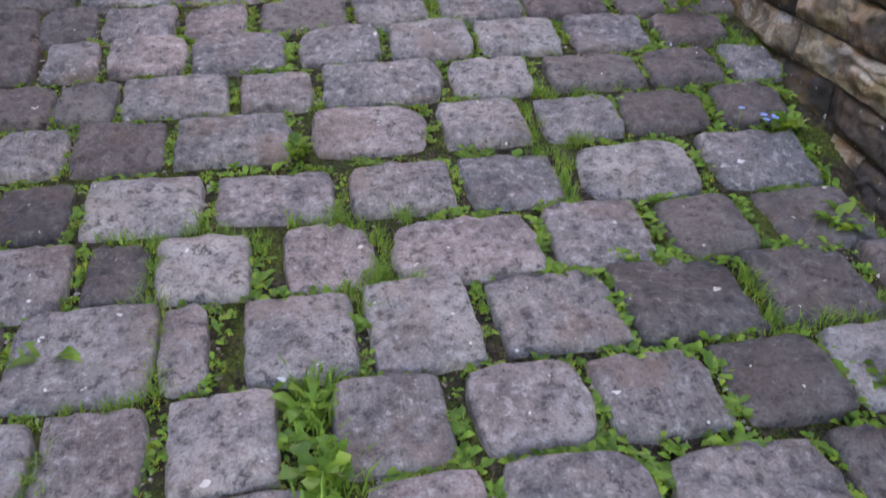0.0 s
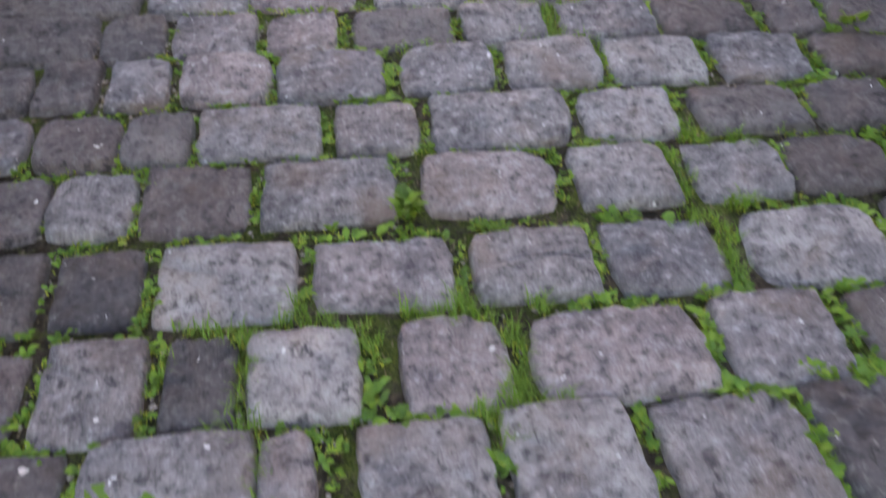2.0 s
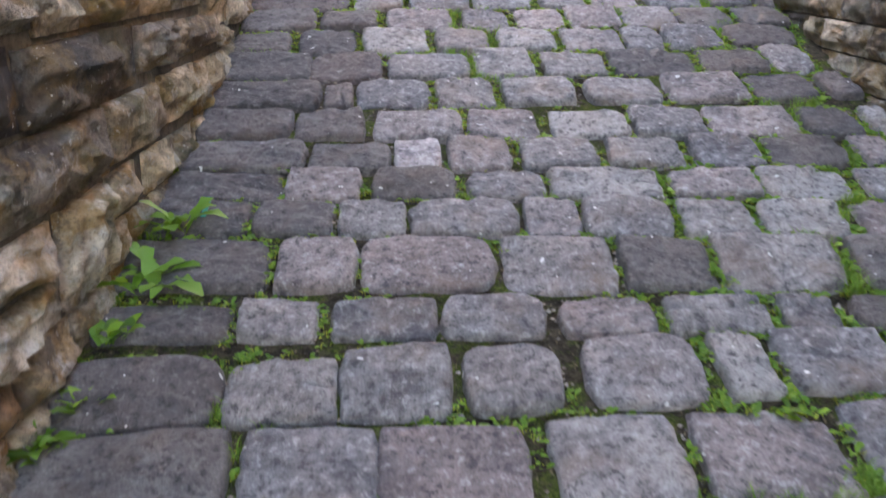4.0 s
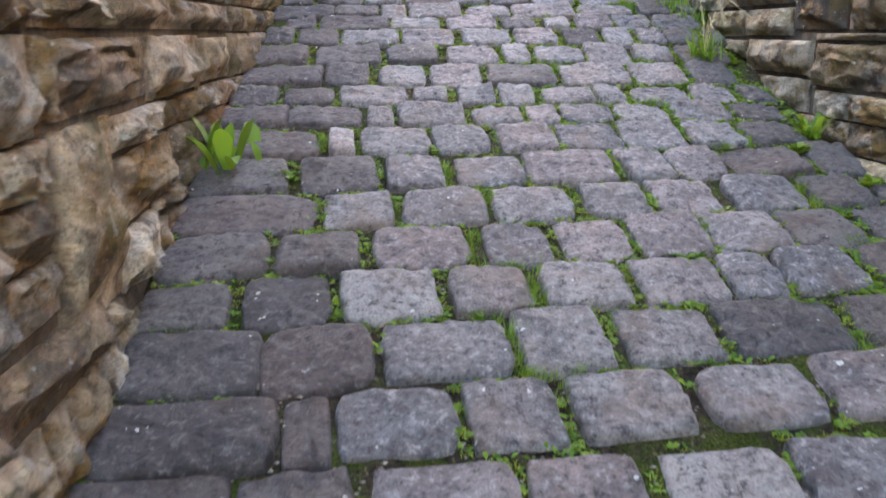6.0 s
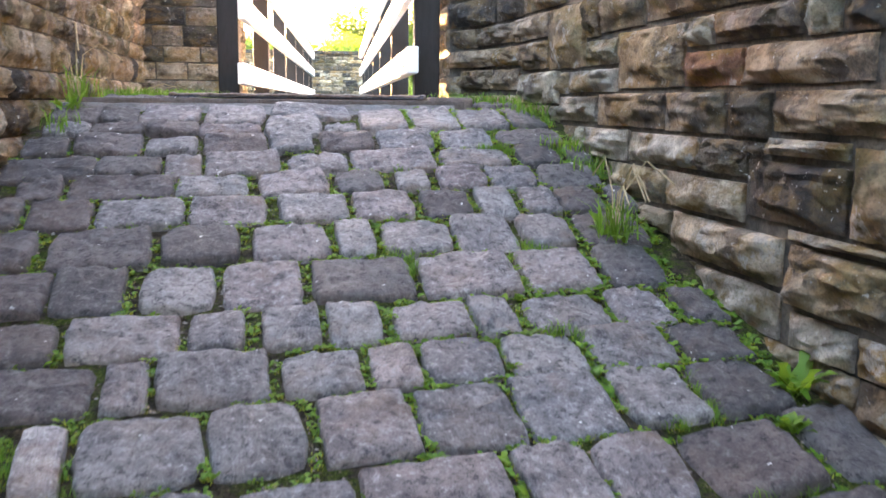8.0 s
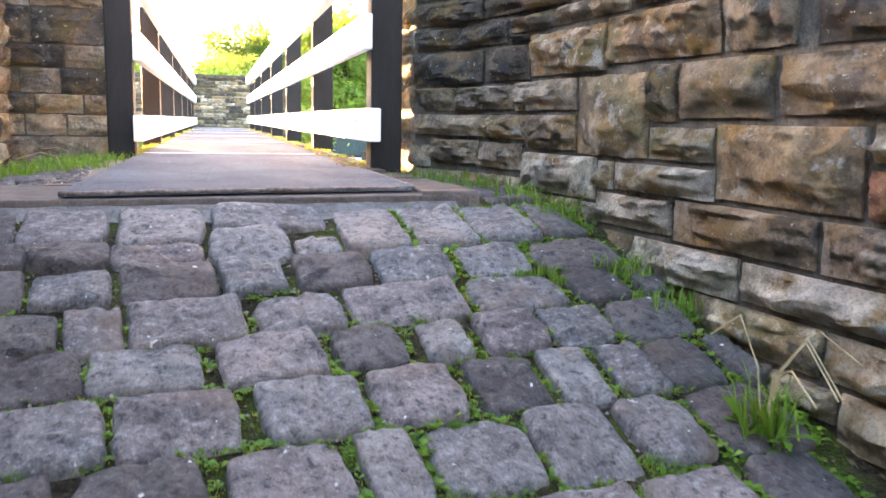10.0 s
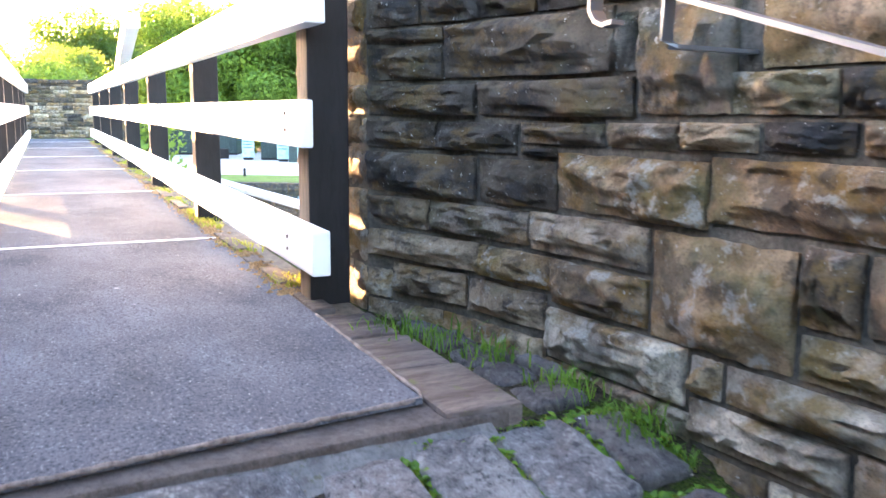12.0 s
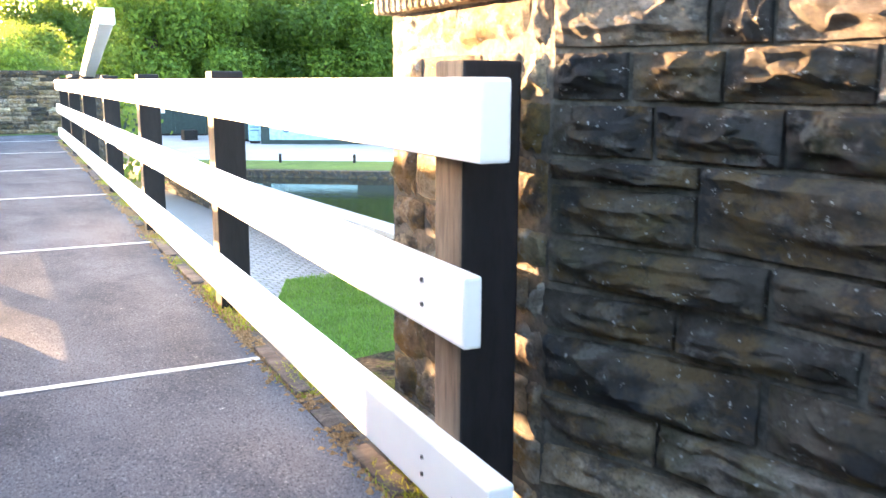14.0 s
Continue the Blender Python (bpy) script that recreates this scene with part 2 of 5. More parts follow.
M_DECK = deck_material()
M_LIP = noise_material("torn_surfacing", (0.13, 0.10, 0.09), (0.30, 0.25, 0.23), 22, bump_scale=90, strength=0.8, dist=0.006)
M_SILL = noise_material("sill_concrete_brown", (0.075, 0.06, 0.055), (0.15, 0.125, 0.115), 9, bump_scale=70, strength=0.8, dist=0.008)
M_BED = noise_material("cement_bedding", (0.13, 0.125, 0.125), (0.23, 0.22, 0.215), 12, bump_scale=60, strength=0.9, dist=0.012, c3=(0.08, 0.085, 0.04))
def white_material():
    mat, nt, b = nodes_of("white_paint", 0.5, 0, 0.4)
    n = tex(nt, 3, 4, 0.6, coord="World")
    c = mix(nt, ramp(nt, n, [(0.35, grey(0)), (0.65, grey(1))]), (0.83, 0.83, 0.82), (0.88, 0.88, 0.87))
    chips = tex(nt, 26, 5, 0.75, coord="World")
    c = mix(nt, ramp(nt, chips, [(0.72, grey(0.0)), (0.74, grey(0.8))]), c, (0.30, 0.24, 0.19))
    put(nt, b.inputs["Base Color"], c)
    bump(nt, b, tex(nt, 60, 4, 0.6, coord="World", stretch=(1, 0.15, 1)), 0.12, 0.003)
    return mat


M_WHITE = white_material()
M_BLACK = noise_material("black_paint", (0.007, 0.006, 0.008), (0.013, 0.011, 0.013), 8, 0.6, 0.3, bump_scale=55, strength=0.25, dist=0.004, stretch=(1, 1, 0.2))
M_TIMBER = noise_material("worn_timber", (0.10, 0.075, 0.055), (0.22, 0.17, 0.13), 9, 0.85, 0.2, bump_scale=40, strength=0.6, dist=0.006, stretch=(1, 1, 0.12))
M_LAWN = noise_material("lawn", (0.07, 0.13, 0.02), (0.13, 0.22, 0.03), 0.9, bump_scale=22, strength=1.0, dist=0.05)
M_PAVE = noise_material("pale_paving", (0.36, 0.35, 0.34), (0.46, 0.45, 0.44), 0.8, bump_scale=18, strength=0.3, dist=0.01)
M_EARTH = noise_material("ground_earth", (0.08, 0.09, 0.03), (0.12, 0.14, 0.04), 0.3, bump_scale=5, strength=0.5, dist=0.05)
M_STEEL = nodes_of("galvanised_steel", 0.45, 0.9, 0.5)[0]
M_STEEL.node_tree.nodes["Principled BSDF"].inputs["Base Color"].default_value = (0.25, 0.28, 0.34, 1)
M_GREENPAINT = noise_material("dark_green_cladding", (0.022, 0.042, 0.042), (0.035, 0.058, 0.056), 1.2, 0.5, 0.4, bump_scale=12, strength=0.15, dist=0.01)
M_BOARD = noise_material("pale_blue_panel", (0.36, 0.58, 0.64), (0.42, 0.63, 0.68), 0.5, 0.4, 0.4, bump_scale=5, strength=0.02, dist=0.01)
M_INK = noise_material("panel_ink", (0.07, 0.16, 0.28), (0.12, 0.20, 0.30), 3, 0.5, 0.3, bump_scale=8, strength=0.02, dist=0.01)
M_STRIP = noise_material("worn_white_strip", (0.55, 0.55, 0.54), (0.72, 0.72, 0.71), 8, 0.6, 0.3, bump_scale=90, strength=0.3, dist=0.003)
M_KERB = noise_material("worn_brown_slab", (0.075, 0.06, 0.055), (0.19, 0.155, 0.14), 9, 0.85, 0.2, bump_scale=55, strength=0.9, dist=0.012, stretch=(0.35, 1.6, 1), c3=(0.11, 0.12, 0.04))
M_MOSS = leaf_material("moss", (0.13, 0.17, 0.015), (0.26, 0.30, 0.03), (0.46, 0.48, 0.05))
M_STRAW = noise_material("dry_straw", (0.36, 0.28, 0.16), (0.48, 0.40, 0.26), 20, 0.7, 0.2)
M_BLUE = noise_material("blue_petal", (0.20, 0.34, 0.75), (0.28, 0.42, 0.8), 50, 0.6, 0.2, strength=0.05)
M_LINE = noise_material("panel_line_blue", (0.16, 0.42, 0.60), (0.22, 0.48, 0.64), 3, 0.5, 0.3, bump_scale=8, strength=0.02)
M_GRIT = noise_material("stone_crumbs", (0.12, 0.10, 0.085), (0.34, 0.30, 0.26), 120, 0.9, 0.2, bump_scale=300)
M_LITTER = noise_material("leaf_litter", (0.192, 0.108, 0.048), (0.504, 0.324, 0.156), 60, 0.9, 0.15, bump_scale=200)
M_TEAL = noise_material("teal_paint", (0.02, 0.22, 0.17), (0.03, 0.27, 0.21), 20, 0.5, 0.3)
M_DARKSTEEL = nodes_of("bolt_steel", 0.5, 0.8, 0.4)[0]
M_DARKSTEEL.node_tree.nodes["Principled BSDF"].inputs["Base Color"].default_value = (0.10, 0.09, 0.08, 1)


def lower_path_material():
    mat, nt, b = nodes_of("lower_setts", 0.7, 0, 0.3)
    n = nt.nodes.new("ShaderNodeTexBrick")
    n.inputs["Color1"].default_value, n.inputs["Color2"].default_value, n.inputs["Mortar"].default_value = (0.20, 0.20, 0.21, 1), (0.27, 0.26, 0.26, 1), (0.08, 0.09, 0.05, 1)
    n.inputs["Scale"].default_value, n.inputs["Mortar Size"].default_value = 1.0, 0.02
    n.inputs["Brick Width"].default_value, n.inputs["Row Height"].default_value = 0.32, 0.2
    nt.links.new(nt.nodes.new("ShaderNodeNewGeometry").outputs["Position"], n.inputs["Vector"])
    put(nt, b.inputs["Base Color"], n.outputs[0])
    bump(nt, b, n.outputs[1], 0.5, 0.02).node.invert = True
    return mat


M_LOWPATH = lower_path_material()
M_WATER = nodes_of("canal_water", 0.06, 0, 0.5)
M_WATER[2].inputs["Base Color"].default_value = (0.022, 0.026, 0.018, 1)
bump(M_WATER[1], M_WATER[2], tex(M_WATER[1], 2.2, 3, 0.5, coord="World", stretch=(1, 0.5, 1)), 0.12, 0.03)
M_WATER = M_WATER[0]


# ---------------------------------------------------------------- mesh helpers
def mesh_of(name, verts, faces, material, smooth=False):
    me = bpy.data.meshes.new(name)
    me.from_pydata([tuple(v) for v in verts], [], faces)
    me.materials.append(material)
    if smooth:
        me.polygons.foreach_set("use_smooth", [True] * len(me.polygons))
    me.update()
    return me


def from_bm(name, bm, material, smooth=False):
    me = bpy.data.meshes.new(name)
    bmesh.ops.recalc_face_normals(bm, faces=bm.faces)
    bm.to_mesh(me)
    bm.free()
    me.materials.append(material)
    if smooth:
        me.polygons.foreach_set("use_smooth", [True] * len(me.polygons))
    return me


def part(name, bm, material, parent, label="", smooth=False):
    ob = new(name, from_bm(name, bm, material, smooth))
    ob.parent = parent
    if label:
        tagged(ob, label)
    return ob


def add_box(bm, lo, hi, bevel=0.0, m=None, segments=2):
    made = bmesh.ops.create_cube(bm, size=1.0)["verts"]
    lo, hi = Vector(lo), Vector(hi)
    for v in made:
        v.co = Vector(((v.co.x + 0.5) * (hi.x - lo.x) + lo.x, (v.co.y + 0.5) * (hi.y - lo.y) + lo.y, (v.co.z + 0.5) * (hi.z - lo.z) + lo.z))
        if m is not None:
            v.co = m @ v.co
    if bevel:
        edges = {e for v in made for e in v.link_edges}
        bmesh.ops.bevel(bm, geom=list(edges), offset=bevel, segments=segments, affect="EDGES", profile=0.6)
    return bm


def box(lo, hi, bevel=0.0, m=None):
    return add_box(bmesh.new(), lo, hi, bevel, m)


def tube(points, radius, sides=8, taper=None):
    bm = bmesh.new()
    rings = []
    for i, p in enumerate(points):
        p = Vector(p)
        d = (Vector(points[min(i + 1, len(points) - 1)]) - Vector(points[max(i - 1, 0)])).normalized()
        a = d.orthogonal().normalized() if abs(d.z) < 0.95 else Vector((1, 0, 0))
        a = (a - a.dot(d) * d).normalized()
        c = d.cross(a)
        r = radius if taper is None else radius * taper[i]
        rings.append([bm.verts.new(p + r * (math.cos(2 * math.pi * k / sides) * a + math.sin(2 * math.pi * k / sides) * c)) for k in range(sides)])
    for r0, r1 in zip(rings, rings[1:]):
        for k in range(sides):
            bm.faces.new((r0[k], r0[(k + 1) % sides], r1[(k + 1) % sides], r1[k]))
    bm.faces.new(rings[0][::-1])
    bm.faces.new(rings[-1])
    return bm


def anchor(name, at, label, category, group="", kind=""):
    ob = new(name)
    ob.location = at
    return tagged(ob, label, category, group, kind)


# ---------------------------------------------------------------- the plan
DECK_Z = 2.345
RAMP = [(-3.0, 0.05), (0.5, 0.22), (1.3, 0.325), (1.9, 0.415), (2.4, 0.55), (3.0, 0.71), (3.56, 0.882), (5.95, 1.557), (6.4, 1.685), (6.88, 1.828), (7.3, 1.97), (7.6, 2.08), (7.9, 2.187), (8.25, 2.29), (8.5, 2.315), (9.2, 2.325), (12.0, 2.33)]
LEFT_WALL = [(-1.36, -2.5), (-1.36, 3.2), (-1.37, 4.2), (-1.385, 4.6), (-1.415, 5.0), (-1.455, 5.6), (-1.47, 6.3), (-1.46, 7.4), (-1.40, 11.05)]
RIGHT_WALL = [(1.28, -2.5), (1.27, 2.2), (1.235, 2.7), (1.15, 3.3), (1.08, 4.0), (0.99, 4.5), (0.985, 5.3), (0.915, 6.0), (0.875, 7.6), (0.825, 8.7), (0.745, 9.2), (0.61, 9.54), (0.66, 10.42)]


def ramp_z(y):
    ys, zs = zip(*RAMP)
    return float(np.interp(y, ys, zs))


def along(path, y):
    xs, ys = zip(*path)
    return float(np.interp(y, ys, xs))


def bridge_x(y, off):
    """x of a line along the bridge that lies off metres right of the deck's left edge."""
    return -0.861 + 0.083 * (y - 8.94) + off


# ---- block shapes shared by the masonry
def block_mesh(name, seed, material, nx=13, nz=8):
    """A rock-faced block: a front of a few chiselled planes with scalloped hollows, and square sides."""
    rng = random.Random(seed)
    verts, faces = [], []
    planes = [(rng.uniform(0.75, 1.0), rng.uniform(-0.5, 0.5), rng.uniform(-0.5, 0.5))]
    for _ in range(5):
        ang = rng.uniform(0, 6.28)
        k = rng.uniform(0.8, 2.6)
        planes.append((rng.uniform(0.85, 1.5), k * math.cos(ang), k * math.sin(ang)))
    scallops = [(rng.uniform(-0.5, 0.5), rng.choice((-0.5, -0.5, -0.42, 0.5)), rng.uniform(0.12, 0.3), rng.uniform(0.4, 0.95)) for _ in range(rng.choice((3, 4, 5, 6)))]
    off = rng.uniform(0, 50)
    for j in range(nz + 1):
        for i in range(nx + 1):
            u, w = i / nx - 0.5, j / nz - 0.5
            u = math.copysign(0.5 * (abs(u) * 2) ** 0.8, u)
            w = math.copysign(0.5 * (abs(w) * 2) ** 0.8, w)
            d = min(c + p * u + q * w for c, p, q in planes)
            for cu, cw, r, deep in scallops:
                k = ((u - cu) / r) ** 2 + ((w - cw) / (r * 1.3)) ** 2
                if k < 1:
                    d -= deep * (1 - k)
            d += 0.42 * noise.noise((u * 4.5 + off, w * 3.5, 2.0)) + 0.34 * noise.noise((u * 12 + off, w * 8, 7.0)) + rng.uniform(-0.09, 0.09)
            margin = min(1.0, 11.0 * min(0.5 - abs(u), (0.5 - abs(w)) * 0.9))
            d = 0.10 + max(0.0, d) * (0.35 + 0.65 * margin)
            uu, ww = u + rng.uniform(-0.022, 0.022) * margin, w + rng.uniform(-0.035, 0.035) * margin
            if i in (0, nx):
                uu += 0.012 * noise.noise((w * 6, off, 1.0))
            if j in (0, nz):
                ww += 0.035 * noise.noise((u * 6, off, 5.0))
            verts.append((uu, -d, ww))
    for j in range(nz):
        for i in range(nx):
            p = j * (nx + 1) + i
            faces.append((p, p + 1, p + nx + 2, p + nx + 1))
    front = len(faces)
    ring = [i for i in range(nx + 1)] + [(j + 1) * (nx + 1) - 1 for j in range(1, nz + 1)] + [nz * (nx + 1) + i for i in range(nx - 1, -1, -1)] + [j * (nx + 1) for j in range(nz - 1, 0, -1)]
    lip = []
    for k in ring:
        lip.append(len(verts))
        verts.append(verts[k])
    back = []
    for k in ring:
        x, y, z = verts[k]
        back.append(len(verts))
        verts.append((x, 1.0, z))
    n = len(ring)
    for k in range(n):
        faces.append((lip[(k + 1) % n], back[(k + 1) % n], back[k], lip[k]))
    me = mesh_of(name, verts, faces, material)
    me.polygons.foreach_set("use_smooth", [k < front and seed % 5 == 0 for k in range(len(faces))])
    return me


BLOCKS = {"stone": [block_mesh("stone_block", k, M_STONE) for k in range(14)], "brown": [block_mesh("brown_block", 30 + k, M_BROWN) for k in range(14)], "soot": [block_mesh("sooted_block", 50 + k, M_SOOT) for k in range(14)], "red": [block_mesh("red_block", 70, M_RED)], "ochre": [block_mesh("ochre_block", 80 + k, M_OCHRE) for k in range(8)], "pale": [block_mesh("pale_block", 90 + k, M_PALE) for k in range(8)]}


def longest_run(free):
    best, start = (0, 0), None
    for i, ok in enumerate(list(free) + [False]):
        if ok and start is None:
            start = i
        elif not ok and start is not None:
            best, start = max(best, (start, i), key=lambda r: r[1] - r[0]), None
    return best


def open_piece(cover, s0, s1, z0, z1, y_at, n=12):
    """The largest part of a stretch of wall that placed stones leave open: first along it, then upwards."""
    cuts = [s0 + (s1 - s0) * i / n for i in range(n + 1)]
    i, j = longest_run([cover(y_at(p), y_at(q), z0, z1) < 0.55 for p, q in zip(cuts, cuts[1:])])
    a, b = cuts[i], cuts[j]
    if b - a < 0.07:
        return []
    ups = [z0 + (z1 - z0) * k / 8 for k in range(9)]
    k, m = longest_run([cover(y_at(a), y_at(b), p, q) < 0.12 for p, q in zip(ups, ups[1:])])
    return [(a, b, ups[k], ups[m])] if ups[m] - ups[k] > 0.035 else []


def masonry(wall, path, z_low, z_top, seed, courses, side, sooty, length=(0.17, 0.46), deep=0.030, s_from=0.0, cover=None):
    """Rock-faced blocks in level courses along a wall's face; side is +1 where the face looks to the left of the path's way."""
    rng = random.Random(seed)
    seg, total = [], 0.0
    for (x0, y0), (x1, y1) in zip(path, path[1:]):
        L = math.hypot(x1 - x0, y1 - y0)
        seg.append((total, L, x0, y0, (x1 - x0) / L, (y1 - y0) / L))
        total += L

    def at(s):
        for st, L, x0, y0, dx, dy in seg:
            if s <= st + L + 1e-6:
                return x0 + dx * (s - st), y0 + dy * (s - st), dx, dy
        return x0 + dx * (s - st), y0 + dy * (s - st), dx, dy

    z, k = courses[0], 0
    heights = courses[1]
    while z < z_top - 0.02:
        h = heights[k % len(heights)]
        h = min(h, z_top - z)
        s = s_from - rng.uniform(0, 0.3)
        while s < total:
            ln = rng.uniform(*length) * (0.75 + 1.6 * h)
            e = min(s + ln, total)
            if total - e < 0.14:
                e = total
            for corner in seg[1:]:
                if s + 0.05 < corner[0] < e + 0.12:
                    e = corner[0]
                    break
            s0 = max(s, s_from)
            if e - s0 > 0.06:
                x, y, dx, dy = at((s0 + e) / 2)
                pieces = [(s0, e, z, z + h)]
                if cover:
                    pieces = open_piece(cover, s0, e, z, z + h, lambda q: at(q)[1])
                elif h > 0.17 and rng.random() < 0.14:
                    pieces = [(s0, e, z, z + h * 0.45), (s0, e, z + h * 0.45, z + h)]
                for p0, p1, za, zb in pieces:
                    x, y, dx, dy = at((p0 + p1) / 2)
                    if zb < z_low(x, y) - 0.12:
                        continue
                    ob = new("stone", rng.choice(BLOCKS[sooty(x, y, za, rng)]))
                    gap = rng.uniform(0.006, 0.013)
                    m = Matrix(((dx, -dy * side, 0), (dy, dx * side, 0), (0, 0, 1))).to_4x4()
                    ob.matrix_basis = Matrix.Translation((x, y, (za + zb) / 2)) @ m @ Matrix.Diagonal(((p1 - p0) - gap, deep * rng.uniform(0.8, 1.15), zb - za - gap, 1))
                    ob.parent = wall
            s = e
        z += h
        k += 1


def backing(name, path, thick, side, z0, z1, label, face_back=0.006):
    """The wall's solid core, set behind its faced blocks."""
    bm = bmesh.new()
    nrm = []
    for i, (x, y) in enumerate(path):
        x0, y0 = path[max(i - 1, 0)]
        x1, y1 = path[min(i + 1, len(path) - 1)]
        L = math.hypot(x1 - x0, y1 - y0)
        nrm.append((-(y1 - y0) / L * side, (x1 - x0) / L * side))
    cols = []
    for (x, y), (nx, ny) in zip(path, nrm):
        b = (x + nx * (face_back + thick), y + ny * (face_back + thick))
        a = (x + nx * face_back, y + ny * face_back)
        cols.append([bm.verts.new((*a, z0)), bm.verts.new((*a, z1)), bm.verts.new((*b, z1)), bm.verts.new((*b, z0))])
    for c0, c1 in zip(cols, cols[1:]):
        for k in range(4):
            bm.faces.new((c0[k], c0[(k + 1) % 4], c1[(k + 1) % 4], c1[k]))
    bm.faces.new(cols[0])
    bm.faces.new(cols[-1][::-1])
    ob = new(name, from_bm(name, bm, M_MORTAR))
    return tagged(ob, label, "wall", kind="structure")


# ---------------------------------------------------------------- ground far and near
def ground_sheet():
    bm = bmesh.new()
    bmesh.ops.create_grid(bm, x_segments=60, y_segments=60, size=1.0)
    for v in bm.verts:
        v.co = Vector((600 * v.co.x * abs(v.co.x), 600 * v.co.y * abs(v.co.y) + 20, -1.42))
    ob = new("ground", from_bm("ground", bm, M_EARTH, True))
    tagged(ob, "green and brown earth running to the horizon", "ground", kind="structure")


ground_sheet()


def ramp_bed():
    verts, faces = [], []
    ys = np.arange(-2.5, 11.3, 0.04)
    xs = np.linspace(-1.5, 1.3, 56)
    for y in ys:
        for x in xs:
            z = ramp_z(y) - 0.022 + 0.012 * noise.noise((x * 7, y * 7, 0)) - 0.006
            verts.append((x, y, z))
    n = len(xs)
    for j in range(len(ys) - 1):
        for i in range(n - 1):
            a = j * n + i
            faces.append((a, a + 1, a + n + 1, a + n))
    me = mesh_of("ramp_bed", verts, faces, M_JOINT, True)
    return tagged(new("pavement_ramp", me), "steep ramp of grey granite setts with mossy joints", "pavement", kind="structure")


RAMP_BED = ramp_bed()
UPPER_BED = tagged(new("pavement_upper", mesh_of("upper_bed", [(-1.3, 4.6, 1.0), (0.9, 4.6, 1.0), (0.85, 8.2, 2.0), (-1.3, 8.2, 2.0)], [(0, 1, 2, 3)], M_JOINT)), "upper half of the sett-paved ramp below the footbridge", "pavement", kind="structure")


# ---- setts
def sett_mesh(seed):
    """A worn sett: a squarish top with knocked corners, rounded arrises and a slightly hollow or domed face."""
    rng = random.Random(900 + seed)
    n = 28
    verts, faces = [], []
    pw = rng.uniform(7.5, 22.0)
    off = rng.uniform(0, 90)
    cut = [rng.uniform(0.0, 0.10) if rng.random() < 0.45 else 0.0 for _ in range(4)]
    outline = []
    for k in range(n):
        a = 2 * math.pi * (k + 0.5) / n
        c, s = math.cos(a), math.sin(a)
        r = 1.0 / (abs(c) ** pw + abs(s) ** pw) ** (1 / pw)
        corner = max(0.0, abs(math.sin(2 * a))) ** 4
        r *= 1 - cut[int(a / (math.pi / 2)) % 4] * corner
        r *= 1 + 0.05 * noise.noise((c * 1.6 + off, s * 1.6, 0)) + 0.045 * noise.noise((c * 5 + off, s * 5, 3))
        outline.append((0.53 * r * c, 0.53 * r * s))
    tilt = (rng.uniform(-0.14, 0.14), rng.uniform(-0.14, 0.14))
    dome = rng.uniform(-0.02, 0.09)
    for inset, z in ((1.0, -1.0), (1.0, -0.30), (0.975, -0.14), (0.93, -0.045), (0.82, 0.0), (0.5, dome * 0.7)):
        for x, y in outline:
            jit = 0.16 * noise.noise((x * 7 + off, y * 7, 1)) if z > -0.9 else 0
            verts.append((x * inset, y * inset, z + (jit + tilt[0] * x + tilt[1] * y if z > -0.9 else 0)))
    verts.append((0, 0, dome))
    for r in range(5):
        for k in range(n):
            faces.append((r * n + k, r * n + (k + 1) % n, (r + 1) * n + (k + 1) % n, (r + 1) * n + k))
    for k in range(n):
        faces.append((5 * n + k, 5 * n + (k + 1) % n, 6 * n))
    return mesh_of("sett", verts, faces, M_SETT, True)


SETTS = [sett_mesh(k) for k in range(26)]
SETT_RNG = random.Random(77)
JOINTS = []
PALE_SETTS = [(-0.97, 6.02), (-0.64, 4.11)]


def lay_sett(x0, x1, y0, y1, lift=0.0, turn=0.0):
    rng = SETT_RNG
    cx, cy = (x0 + x1) / 2, (y0 + y1) / 2
    dz = (ramp_z(y1 + 0.1) - ramp_z(y0 - 0.1)) / (y1 - y0 + 0.2)
    ob = new("sett", rng.choice(SETTS))
    up = Vector((rng.uniform(-0.03, 0.03), -dz + rng.uniform(-0.03, 0.03), 1)).normalized()
    fx = Vector((1, turn + rng.uniform(-0.025, 0.025), 0))
    fx = (fx - fx.dot(up) * up).normalized()
    fy = up.cross(fx)
    m = Matrix((fx, fy, up)).transposed().to_4x4()
    if rng.random() < 0.5:
        m = m @ Matrix.Rotation(math.pi, 4, "Z")
    ob.matrix_basis = Matrix.Translation((cx, cy, ramp_z(cy) + lift + rng.uniform(-0.006, 0.008))) @ m @ Matrix.Diagonal((x1 - x0, (y1 - y0) * math.hypot(1, dz), 0.09, 1))
    ob.parent = RAMP_BED if cy < 4.5 else UPPER_BED
    # darker tone for most setts near the two walls, for few elsewhere
    other = None
    if any(abs(cx - px) < 0.06 and abs(cy - py) < 0.09 for px, py in PALE_SETTS):
        other = M_SETT_PALE
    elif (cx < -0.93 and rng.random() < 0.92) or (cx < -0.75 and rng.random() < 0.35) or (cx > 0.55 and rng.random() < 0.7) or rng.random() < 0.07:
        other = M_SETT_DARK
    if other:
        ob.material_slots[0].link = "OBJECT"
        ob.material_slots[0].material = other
    return ob


